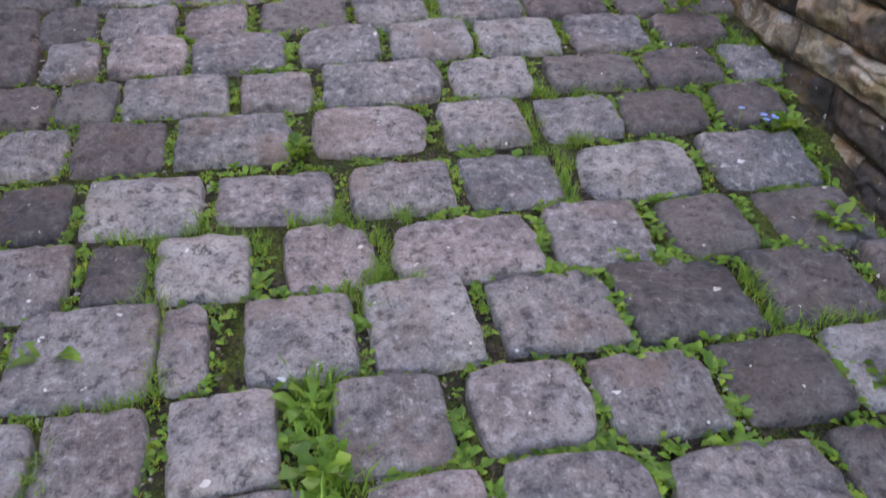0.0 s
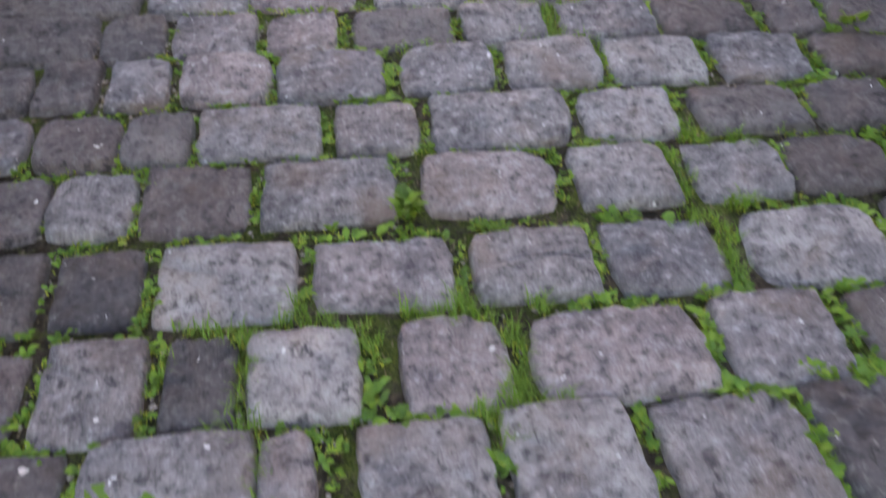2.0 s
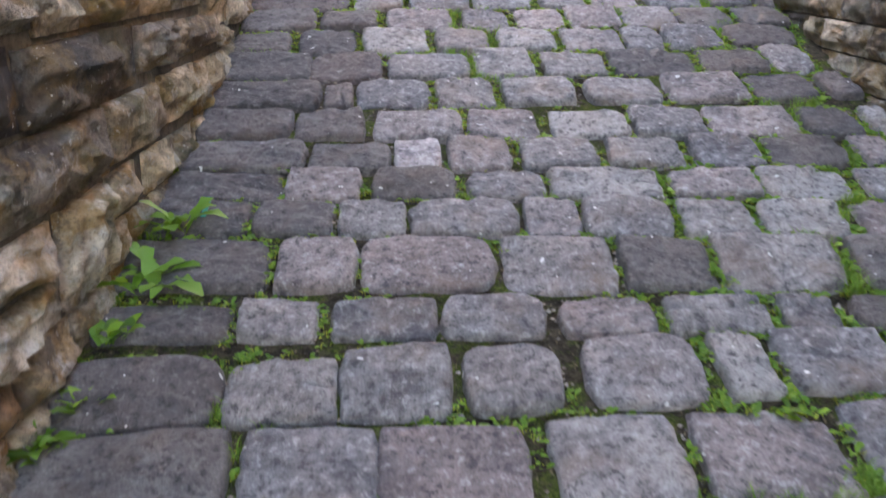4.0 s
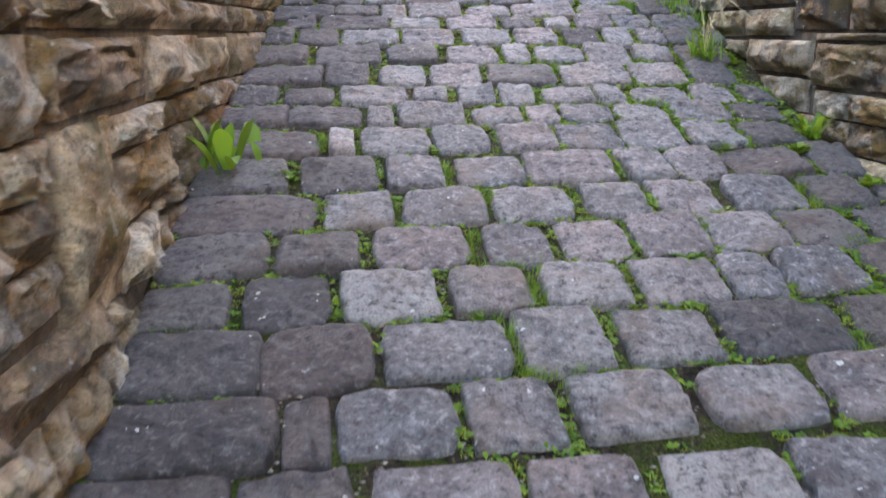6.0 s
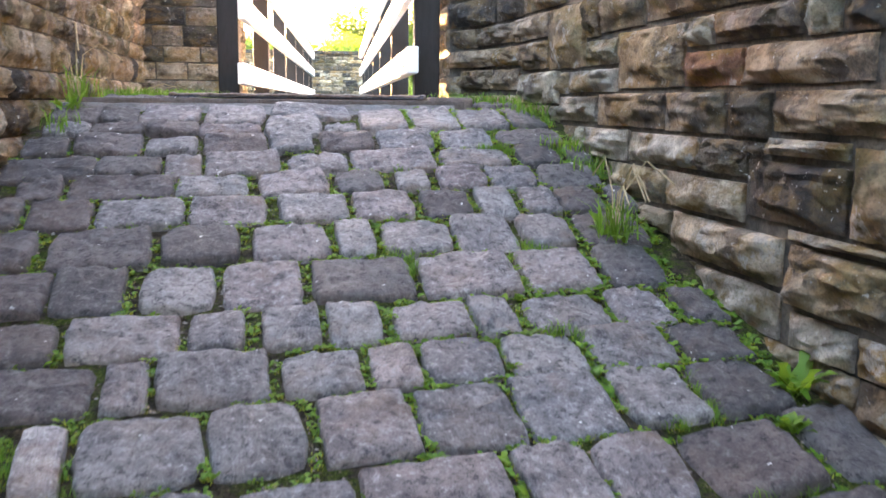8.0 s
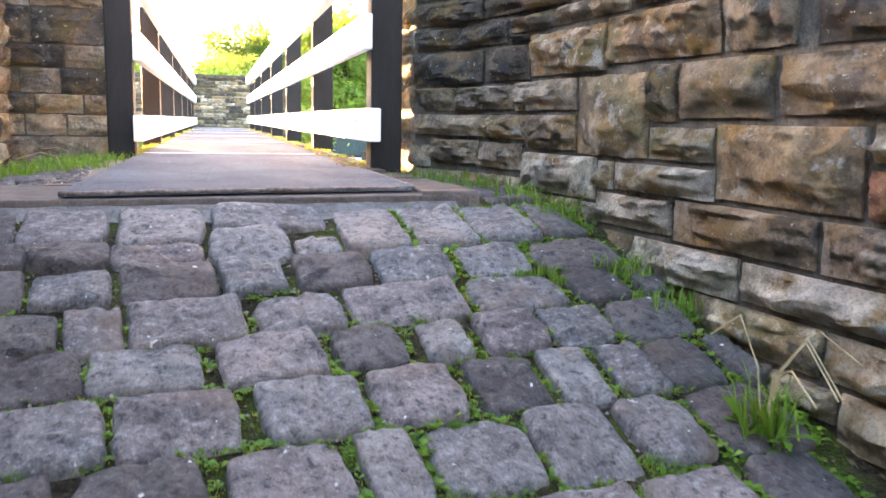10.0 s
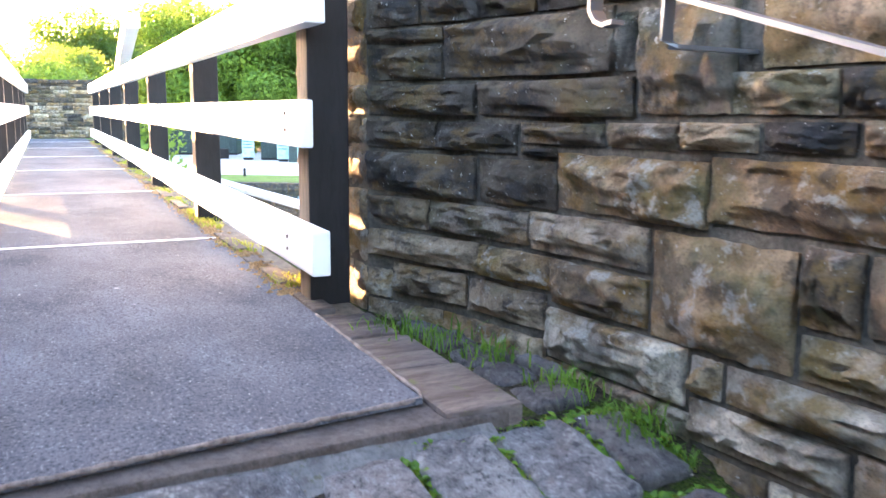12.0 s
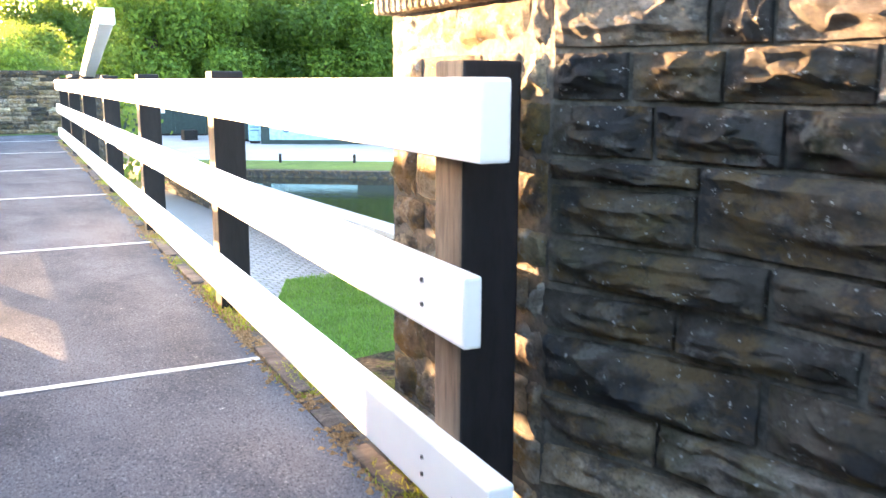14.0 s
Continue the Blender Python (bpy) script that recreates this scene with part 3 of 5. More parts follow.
def sett_row(y0, lean, deep, edges):
    """One course across the ramp: its middle's y at x = 0, its lean, its depth, and left and right ends stone by stone."""
    rng = SETT_RNG
    stones = [(edges[k], edges[k + 1]) for k in range(0, len(edges), 2)]
    left, right = along(LEFT_WALL, y0) + 0.01, along(RIGHT_WALL, y0) - 0.01
    stones = [(max(p, left), min(q, right)) for p, q in stones if q > left + 0.06 and p < right - 0.06]
    if stones[0][0] - left < 0.15:
        stones[0] = (left, stones[0][1])
    x = stones[0][0] - 0.02
    while x - left > 0.09:
        w = min(rng.uniform(0.16, 0.26), x - left)
        stones.insert(0, (x - w + 0.02, x))
        x -= w
    x = stones[-1][1] + 0.03
    while right - x > 0.10:
        w = min(rng.uniform(0.15, 0.24), right - x)
        stones.append((x + 0.01, x + w - 0.02))
        x += w
    for p, q in stones:
        c = y0 + lean * (p + q) / 2
        d = deep * rng.uniform(0.98, 1.09)
        lay_sett(p + 0.005, q - 0.005, c - d / 2, c + d / 2, turn=lean)
        JOINTS.append((p, q, c - d / 2, c + d / 2))


for k in range(5):
    sett_row(-0.27 + 0.205 * k, 0.07, 0.175, (-1.2 + 0.05 * k, -1.0 + 0.05 * k))
sett_row(0.749, 0.073, 0.151, (-0.58, -0.44, -0.44, -0.22, -0.14, 0.01, 0.07, 0.37, 0.39, 0.65, 0.67, 0.87))
sett_row(0.951, 0.083, 0.190, (-0.64, -0.48, -0.48, -0.34, -0.32, -0.11, -0.02, 0.18, 0.21, 0.46, 0.49, 0.78, 0.80, 0.93))
sett_row(1.174, 0.121, 0.195, (-0.73, -0.57, -0.57, -0.39, -0.36, -0.17, -0.08, 0.13, 0.17, 0.39, 0.41, 0.64, 0.66, 0.88, 0.90, 1.12))
sett_row(1.426, 0.124, 0.223, (-0.69, -0.42, -0.42, -0.32, -0.26, -0.04, -0.02, 0.20, 0.24, 0.50, 0.52, 0.80, 0.83, 1.08))
sett_row(1.664, 0.116, 0.198, (-0.82, -0.64, -0.61, -0.48, -0.47, -0.27, -0.20, -0.00, 0.04, 0.37, 0.40, 0.64, 0.68, 0.88, 0.95, 1.18))
sett_row(1.910, 0.110, 0.194, (-0.87, -0.70, -0.68, -0.41, -0.38, -0.10, -0.06, 0.19, 0.22, 0.47, 0.52, 0.83, 0.87, 1.15))
sett_row(2.151, 0.111, 0.181, (-1.13, -0.95, -0.95, -0.77, -0.76, -0.53, -0.51, -0.22, -0.16, 0.14, 0.18, 0.41, 0.45, 0.67, 0.68, 0.93))
sett_row(2.356, 0.112, 0.171, (-1.19, -1.05, -1.04, -0.85, -0.85, -0.69, -0.68, -0.40, -0.37, -0.17, -0.14, 0.19, 0.22, 0.46, 0.51, 0.79, 0.81, 1.03))
sett_row(2.565, 0.115, 0.178, (-1.24, -1.11, -1.10, -0.95, -0.93, -0.78, -0.76, -0.54, -0.53, -0.26, -0.22, 0.02, 0.05, 0.30, 0.32, 0.57, 0.61, 0.86, 0.89, 1.12))
sett_row(2.755, 0.106, 0.180, (-1.25, -1.01, -1.00, -0.83, -0.82, -0.60, -0.58, -0.39, -0.35, -0.08, -0.06, 0.17, 0.21, 0.47, 0.49, 0.76))
sett_row(2.978, 0.105, 0.217, (-1.26, -0.94, -0.92, -0.65, -0.65, -0.35, -0.31, -0.04, -0.01, 0.29, 0.32, 0.60, 0.62, 0.86))
sett_row(3.216, 0.111, 0.185, (-1.28, -1.01, -1.00, -0.76, -0.76, -0.51, -0.49, -0.27, -0.22, 0.05, 0.08, 0.21, 0.23, 0.50, 0.51, 0.74, 0.81, 0.97))
sett_row(3.389, 0.063, 0.125, (-1.25, -1.04, -1.02, -0.83, -0.80, -0.55, -0.54, -0.29, -0.26, -0.03, -0.00, 0.25, 0.28, 0.42))
sett_row(3.591, 0.047, 0.204, (-1.25, -0.99, -0.97, -0.76, -0.75, -0.41, -0.39, -0.10, -0.08, 0.16, 0.18, 0.50))
sett_row(3.796, 0.046, 0.162, (-1.28, -1.08, -1.07, -0.85, -0.84, -0.65, -0.64, -0.34, -0.32, -0.16, -0.15, 0.10, 0.12, 0.33, 0.35, 0.59))
sett_row(3.982, 0.068, 0.152, (-1.22, -1.02, -1.01, -0.79, -0.76, -0.51, -0.48, -0.25, -0.23, 0.10, 0.13, 0.39, 0.41, 0.68))
sett_row(4.169, 0.079, 0.174, (-1.26, -0.99, -0.97, -0.72, -0.71, -0.56, -0.54, -0.34, -0.31, -0.07, -0.03, 0.20, 0.24, 0.46, 0.48, 0.74))
sett_row(4.374, 0.071, 0.189, (-1.26, -1.06, -1.05, -0.82, -0.79, -0.50, -0.48, -0.24, -0.20, 0.06, 0.08, 0.33, 0.34, 0.64, 0.66, 0.86))
sett_row(4.630, 0.107, 0.195, (-1.28, -1.00, -0.99, -0.88, -0.87, -0.61, -0.59, -0.38, -0.35, -0.09, -0.05, 0.23, 0.25, 0.54, 0.56, 0.80))
sett_row(4.870, 0.105, 0.215, (-1.31, -1.07, -1.07, -0.80, -0.78, -0.47, -0.45, -0.23, -0.19, 0.06, 0.08, 0.41, 0.44, 0.68, 0.70, 0.87))
sett_row(5.110, 0.110, 0.201, (-1.32, -1.18, -1.15, -0.92, -0.90, -0.64, -0.61, -0.39, -0.36, -0.12, -0.09, 0.16, 0.17, 0.33, 0.34, 0.58, 0.61, 0.89))
sett_row(5.345, 0.097, 0.212, (-1.34, -1.12, -1.10, -0.86, -0.82, -0.54, -0.50, -0.30, -0.27, -0.06, -0.05, 0.18, 0.19, 0.43, 0.45, 0.67))
sett_row(5.585, 0.088, 0.209, (-1.36, -1.01, -0.99, -0.77, -0.74, -0.47, -0.45, -0.19, -0.15, 0.06, 0.08, 0.30, 0.34, 0.59, 0.62, 0.81))
sett_row(5.840, 0.090, 0.225, (-1.42, -1.13, -1.09, -0.83, -0.80, -0.60, -0.56, -0.32, -0.31, -0.00, 0.03, 0.20, 0.21, 0.40, 0.43, 0.71, 0.74, 0.96))
sett_row(6.105, 0.081, 0.214, (-1.31, -1.05, -1.02, -0.92, -0.90, -0.64, -0.63, -0.42, -0.39, -0.17, -0.16, 0.08, 0.09, 0.33, 0.35, 0.55, 0.57, 0.80))
sett_row(6.327, 0.048, 0.182, (-1.37, -1.20, -1.20, -0.91, -0.89, -0.78, -0.77, -0.50, -0.47, -0.27, -0.25, -0.12, -0.11, 0.10, 0.11, 0.33, 0.35, 0.58, 0.61, 0.81))
sett_row(6.532, 0.038, 0.179, (-1.46, -1.27, -1.24, -1.03, -1.01, -0.73, -0.71, -0.56, -0.52, -0.36, -0.34, -0.19, -0.16, 0.06, 0.07, 0.20, 0.23, 0.47, 0.49, 0.67))
sett_row(6.778, 0.036, 0.224, (-1.45, -1.11, -1.10, -0.90, -0.86, -0.65, -0.63, -0.40, -0.37, -0.07, -0.04, 0.26, 0.29, 0.52, 0.56, 0.76))
sett_row(7.041, 0.038, 0.223, (-1.48, -1.20, -1.16, -0.86, -0.83, -0.59, -0.55, -0.30, -0.28, -0.15, -0.13, 0.11, 0.12, 0.34, 0.36, 0.54, 0.57, 0.81))
sett_row(7.267, 0.034, 0.189, (-1.27, -1.07, -1.06, -0.78, -0.76, -0.50, -0.46, -0.22, -0.20, 0.02, 0.05, 0.23, 0.26, 0.40, 0.43, 0.56, 0.57, 0.74))
sett_row(7.464, 0.043, 0.164, (-1.18, -0.83, -0.82, -0.57, -0.53, -0.28, -0.25, -0.07, -0.02, 0.11, 0.15, 0.34, 0.35, 0.54, 0.56, 0.81))
sett_row(7.642, 0.061, 0.167, (-1.30, -1.12, -1.12, -0.89, -0.88, -0.74, -0.73, -0.45, -0.42, -0.19, -0.17, 0.16, 0.19, 0.48, 0.52, 0.70))
sett_row(7.833, 0.039, 0.168, (-1.23, -0.98, -0.97, -0.77, -0.75, -0.50, -0.49, -0.31, -0.28, -0.06, -0.04, 0.19, 0.23, 0.45, 0.48, 0.76))
# the last stones under the sill, bedded in cement
TOP_SETTS = [(-1.38, -1.20, 8.05, 8.29), (-1.19, -1.04, 8.06, 8.29), (-1.02, -0.79, 8.05, 8.29), (-0.75, -0.51, 8.03, 8.285), (-0.47, -0.13, 8.12, 8.30), (-0.09, 0.11, 7.93, 8.275), (0.14, 0.34, 7.97, 8.29), (0.37, 0.57, 7.98, 8.29), (0.60, 0.76, 8.02, 8.28)]
TOP_SETTS += [(-1.38, -1.21, 7.90, 8.04), (-1.20, -1.0, 7.90, 8.04), (-0.98, -0.78, 7.90, 8.04), (-0.77, -0.53, 7.89, 8.02), (-0.50, -0.27, 7.90, 8.10), (-0.25, -0.12, 7.92, 8.05)]
for p, q, y0, y1 in TOP_SETTS:
    lay_sett(p, q, y0, y1)
    JOINTS.append((p, q, y0, y1))

# ---------------------------------------------------------------- the ramp's walls
LEFT_COURSES = (-0.10, [0.12] * 8 + [0.115, 0.125, 0.175, 0.17, 0.115, 0.115, 0.10, 0.18, 0.11, 0.105, 0.14, 0.12, 0.16, 0.11, 0.15, 0.12, 0.14])
RIGHT_COURSES = (-0.14, [0.12] * 15 + [0.14, 0.155, 0.135, 0.13, 0.14, 0.115, 0.135, 0.15, 0.155, 0.11, 0.12, 0.185, 0.125, 0.12, 0.13, 0.15, 0.12, 0.16, 0.13])
COURSES = (-0.87, [0.12, 0.15, 0.14, 0.21, 0.12, 0.13, 0.14, 0.17, 0.12, 0.11, 0.19, 0.13])
wall_left = backing("wall_left", LEFT_WALL, 0.6, 1, -1.0, 4.1, "coursed rock-faced sandstone retaining wall beside the ramp")
wall_right = backing("wall_right", RIGHT_WALL, 0.6, -1, -1.0, 5.2, "coursed rock-faced sandstone wall, sooty towards the bridge")


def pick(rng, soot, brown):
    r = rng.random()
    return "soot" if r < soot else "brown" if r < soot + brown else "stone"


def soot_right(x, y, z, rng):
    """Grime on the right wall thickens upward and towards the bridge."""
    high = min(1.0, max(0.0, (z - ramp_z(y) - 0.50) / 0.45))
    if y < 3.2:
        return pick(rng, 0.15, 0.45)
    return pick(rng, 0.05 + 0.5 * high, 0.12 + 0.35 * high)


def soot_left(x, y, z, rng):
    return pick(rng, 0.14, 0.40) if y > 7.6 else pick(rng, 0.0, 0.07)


BLOCKS_AT = [(9.36, 9.54, 3.46, 3.57, "soot"), (9.16, 9.36, 3.46, 3.57, "soot"), (8.86, 9.16, 3.46, 3.575, "soot"), (8.52, 8.86, 3.46, 3.575, "brown"), (9.30, 9.54, 3.335, 3.455, "soot"), (9.02, 9.30, 3.335, 3.455, "soot"), (8.77, 9.02, 3.335, 3.455, "soot"), (8.45, 8.77, 3.335, 3.455, "soot")]
BLOCKS_AT += [(9.20, 9.54, 3.275, 3.33, "soot"), (9.20, 9.54, 3.15, 3.27, "soot"), (8.44, 9.20, 3.15, 3.33, "soot"), (8.36, 8.43, 3.15, 3.31, "brown"), (8.04, 8.35, 3.04, 3.31, "brown"), (9.03, 9.54, 3.03, 3.14, "soot"), (8.36, 9.02, 3.03, 3.145, "soot"), (9.23, 9.55, 2.915, 3.015, "soot"), (8.84, 9.23, 2.915, 3.015, "soot")]
BLOCKS_AT += [(8.47, 8.83, 2.95, 3.02, "brown"), (8.67, 8.83, 2.912, 2.945, "soot"), (8.20, 8.46, 2.95, 3.025, "brown"), (7.97, 8.20, 2.955, 3.03, "stone"), (7.73, 7.96, 2.96, 3.035, "stone"), (7.50, 7.72, 2.96, 3.04, "brown"), (7.21, 7.49, 2.785, 3.04, "brown"), (9.03, 9.54, 2.755, 2.905, "soot")]
BLOCKS_AT += [(8.66, 9.02, 2.755, 2.905, "soot"), (8.10, 8.66, 2.765, 2.935, "ochre"), (7.50, 8.10, 2.785, 2.95, "ochre"), (9.26, 9.58, 2.63, 2.745, "brown"), (8.78, 9.26, 2.635, 2.745, "brown"), (8.28, 8.78, 2.63, 2.755, "stone"), (9.01, 9.54, 2.515, 2.62, "brown"), (8.68, 9.01, 2.51, 2.62, "ochre")]
BLOCKS_AT += [(8.28, 8.68, 2.48, 2.62, "ochre"), (7.84, 8.27, 2.47, 2.755, "ochre"), (7.69, 7.83, 2.59, 2.775, "brown"), (7.28, 7.68, 2.60, 2.775, "brown"), (7.50, 7.83, 2.47, 2.58, "pale"), (6.96, 7.49, 2.37, 2.59, "ochre"), (9.07, 9.42, 2.39, 2.505, "brown"), (8.70, 9.06, 2.38, 2.50, "brown")]
BLOCKS_AT += [(8.14, 8.69, 2.31, 2.47, "stone"), (8.03, 8.13, 2.355, 2.46, "stone"), (7.50, 8.02, 2.36, 2.46, "pale"), (7.69, 8.13, 2.235, 2.35, "pale"), (7.09, 7.68, 2.225, 2.36, "stone"), (7.37, 7.82, 2.09, 2.22, "pale"), (6.44, 7.26, 2.61, 2.77, "brown"), (6.78, 6.95, 2.50, 2.60, "stone")]
BLOCKS_AT += [(6.32, 6.77, 2.50, 2.60, "brown"), (6.60, 6.95, 2.37, 2.49, "red"), (6.04, 6.59, 2.37, 2.49, "brown"), (6.68, 7.08, 2.22, 2.36, "brown"), (6.44, 6.67, 2.22, 2.36, "stone"), (5.95, 6.43, 2.24, 2.36, "stone"), (6.83, 7.36, 2.10, 2.215, "pale"), (6.54, 6.82, 2.10, 2.215, "stone")]
BLOCKS_AT += [(6.46, 6.53, 2.17, 2.215, "stone"), (6.10, 6.45, 2.175, 2.23, "pale"), (6.09, 6.54, 1.99, 2.165, "soot"), (5.83, 6.08, 1.99, 2.22, "ochre"), (7.05, 7.56, 1.96, 2.09, "stone"), (6.54, 7.04, 1.965, 2.09, "pale"), (6.34, 6.98, 1.81, 1.955, "stone"), (6.99, 7.22, 1.86, 1.95, "stone")]
BLOCKS_AT += [(6.33, 6.90, 1.66, 1.80, "pale"), (5.80, 6.33, 1.95, 1.985, "pale"), (5.80, 6.31, 1.775, 1.945, "brown"), (6.02, 6.29, 1.66, 1.765, "pale"), (5.74, 6.01, 1.66, 1.765, "stone")]
LEFT_AT = [(2.55, 3.09, 1.28, 1.45, "soot"), (3.11, 3.75, 1.28, 1.44, "soot"), (3.77, 4.10, 1.30, 1.43, "brown"), (4.12, 4.66, 1.30, 1.42, "brown"), (2.85, 3.49, 1.10, 1.27, "brown"), (3.51, 3.90, 1.11, 1.27, "stone"), (3.92, 4.28, 1.13, 1.28, "stone"), (2.70, 3.17, 0.98, 1.09, "stone")]
LEFT_AT += [(3.19, 3.46, 0.86, 1.09, "stone"), (3.48, 3.68, 0.98, 1.10, "stone"), (2.70, 3.17, 0.86, 0.97, "stone"), (4.45, 5.22, 1.79, 1.95, "brown"), (5.24, 5.95, 1.77, 1.95, "stone"), (5.98, 6.46, 1.78, 1.94, "stone"), (4.40, 4.87, 1.96, 2.07, "stone"), (4.89, 5.60, 1.96, 2.07, "stone")]
LEFT_AT += [(5.63, 6.50, 1.96, 2.06, "stone"), (4.60, 4.92, 2.08, 2.17, "brown"), (4.94, 5.55, 2.08, 2.17, "brown"), (5.57, 6.12, 2.07, 2.16, "stone"), (4.42, 4.83, 1.36, 1.78, "stone"), (4.85, 5.42, 1.68, 1.77, "stone"), (4.85, 5.47, 1.50, 1.67, "stone"), (4.85, 5.20, 1.34, 1.49, "stone")]


def placed_blocks(wall, path, blocks, side, soot_of):
    """The stones of a wall that lie in known places along it."""
    rng = random.Random(41)
    for y0, y1, z0, z1, look_of in blocks:
        y = (y0 + y1) / 2
        xa, xb = along(path, y0 + 0.01), along(path, y1 - 0.01)
        L = math.hypot(xb - xa, y1 - y0)
        dx, dy = (xb - xa) / L, (y1 - y0) / L
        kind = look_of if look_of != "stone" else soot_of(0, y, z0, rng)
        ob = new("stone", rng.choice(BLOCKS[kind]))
        m = Matrix(((dx, -dy * side, 0), (dy, dx * side, 0), (0, 0, 1))).to_4x4()
        big = min(1.3, 0.8 + 1.6 * (z1 - z0))
        ob.matrix_basis = Matrix.Translation(((xa + xb) / 2, y, (z0 + z1) / 2)) @ m @ Matrix.Diagonal((L - 0.011, 0.046 * big * rng.uniform(0.9, 1.1), z1 - z0 - 0.010, 1))
        ob.parent = wall


def covered_by(blocks):
    """A test for the share of a stretch of wall that placed stones already face."""
    def share(y0, y1, z0, z1):
        area = sum(max(0.0, min(y1, b[1]) - max(y0, b[0])) * max(0.0, min(z1, b[3]) - max(z0, b[2])) for b in blocks)
        return area / max(1e-6, (y1 - y0) * (z1 - z0))
    return share


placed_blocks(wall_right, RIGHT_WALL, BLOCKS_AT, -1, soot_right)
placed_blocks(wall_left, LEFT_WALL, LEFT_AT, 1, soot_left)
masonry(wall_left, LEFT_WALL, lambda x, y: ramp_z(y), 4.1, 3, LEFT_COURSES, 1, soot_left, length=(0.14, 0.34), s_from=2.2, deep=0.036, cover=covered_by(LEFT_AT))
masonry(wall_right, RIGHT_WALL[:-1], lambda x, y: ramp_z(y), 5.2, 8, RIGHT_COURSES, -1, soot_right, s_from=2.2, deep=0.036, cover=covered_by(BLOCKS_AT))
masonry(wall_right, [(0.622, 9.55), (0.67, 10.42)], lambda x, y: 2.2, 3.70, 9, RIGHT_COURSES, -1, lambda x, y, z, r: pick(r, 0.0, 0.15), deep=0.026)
PIER_LEFT = [(-1.47, 11.08), (-0.86, 11.10), (-0.72, 13.12)]
pier_left = backing("wall_pier_left", PIER_LEFT, 0.55, 1, -1.0, 3.86, "sandstone pier beside the footbridge's end")
masonry(pier_left, PIER_LEFT, lambda x, y: 2.3, 3.86, 12, COURSES, 1, lambda x, y, z, r: pick(r, 0.35, 0.6))

# ---------------------------------------------------------------- the footbridge
def bridge_pose(y, off=0.0, z=DECK_Z):
    return pose(bridge_x(y, off), y, z, 0, 0, -math.degrees(math.atan(0.083)))


def strip_along(y0, y1, off0, off1, z0, z1, material, name, n=40, ragged=0.0, skew=0.0):
    """A slab that runs along the bridge, its near end skewed and its edges a little uneven."""
    bm = bmesh.new()
    rows = []
    for i in range(n + 1):
        y = y0 + (y1 - y0) * i / n
        row = []
        for off in np.linspace(off0, off1, 9):
            e = ragged * noise.noise((y * 5, off * 7, 3)) if off in (off0, off1) else 0
            k = max(0.0, 1 - i / 4)
            yy = y + skew * (off - off0) / (off1 - off0) * k + (ragged * 1.3 * noise.noise((off * 14, 1, 8)) if i == 0 else 0)
            row.append(bm.verts.new((bridge_x(y, off + e), yy, z1 + ragged * 0.25 * noise.noise((y * 3, off * 3, 0)))))
        rows.append(row)
    for r0, r1 in zip(rows, rows[1:]):
        for k in range(8):
            bm.faces.new((r0[k], r0[k + 1], r1[k + 1], r1[k]))
    ext = bmesh.ops.extrude_face_region(bm, geom=bm.faces[:])
    for v in [g for g in ext["geom"] if isinstance(g, bmesh.types.BMVert)]:
        v.co.z = z0
    return new(name, from_bm(name, bm, material))


DECK = tagged(strip_along(8.345, 28.4, -0.02, 1.165, DECK_Z - 0.016, DECK_Z, M_DECK, "floor_deck", 110, 0.012, 0.10), "dark gritted anti-slip footbridge deck with white strips", "deck", kind="structure")
for k in range(6):
    part("strip", box((0.0, -0.02, 0.001), (1.16, 0.02, 0.005), 0.0015, bridge_pose(11.42 + 2.98 * k)), M_STRIP, DECK, "worn white painted strip")
lip = [(bridge_x(8.345, -0.02 + 1.185 * k / 60), 8.342 + 0.10 * k / 60 + 0.006 * noise.noise((k * 0.9, 2, 5)), DECK_Z - 0.004 + 0.005 * noise.noise((k * 0.6, 7, 1))) for k in range(61)]
lip += [(bridge_x(8.45 + 0.035 * k, 1.168) + 0.008 * noise.noise((k * 0.7, 4, 4)), 8.45 + 0.035 * k, DECK_Z - 0.002 + 0.004 * noise.noise((k * 0.8, 1, 9))) for k in range(1, 28)]
part("lip", tube(lip, 0.008, 6, [0.8 + 0.45 * noise.noise((k * 1.7, 3, 3)) for k in range(len(lip))]), M_LIP, DECK, "torn pale edge of the deck surfacing", True)
BEAM = tagged(strip_along(8.9, 28.3, -0.16, 1.36, 2.02, DECK_Z - 0.02, M_TIMBER, "floor_bridge_beam", 20), "weathered timber structure under the bridge deck", "bridge", kind="structure")
tagged(new("sill", from_bm("sill", box((-1.34, 8.315, 2.05), (0.44, 8.95, 2.322), 0.008, pose(0, 0, 0)), M_SILL)), "weathered brown concrete sill at the top of the ramp", "sill", kind="structure")


def sill_bedding():
    """Old mortar packed between the last setts and the sill."""
    bm = bmesh.new()
    rows = []
    for i in range(45):
        x = -1.40 + i * 0.0405
        rows.append([bm.verts.new((x, y, z + (0.006 * noise.noise((x * 9, y * 20, 3)) if z > 2.01 else 0))) for y, z in ((7.86, 2.0), (7.86, 2.125), (7.98, 2.172), (8.12, 2.214), (8.22, 2.250), (8.314, 2.300), (8.314, 2.0))])
    for a, b in zip(rows, rows[1:]):
        for k in range(6):
            bm.faces.new((a[k], a[k + 1], b[k + 1], b[k]))
    return tagged(new("trim_bedding", from_bm("trim_bedding", bm, M_BED)), "grey cement packed between the last setts and the sill", "mortar", kind="structure")


sill_bedding()


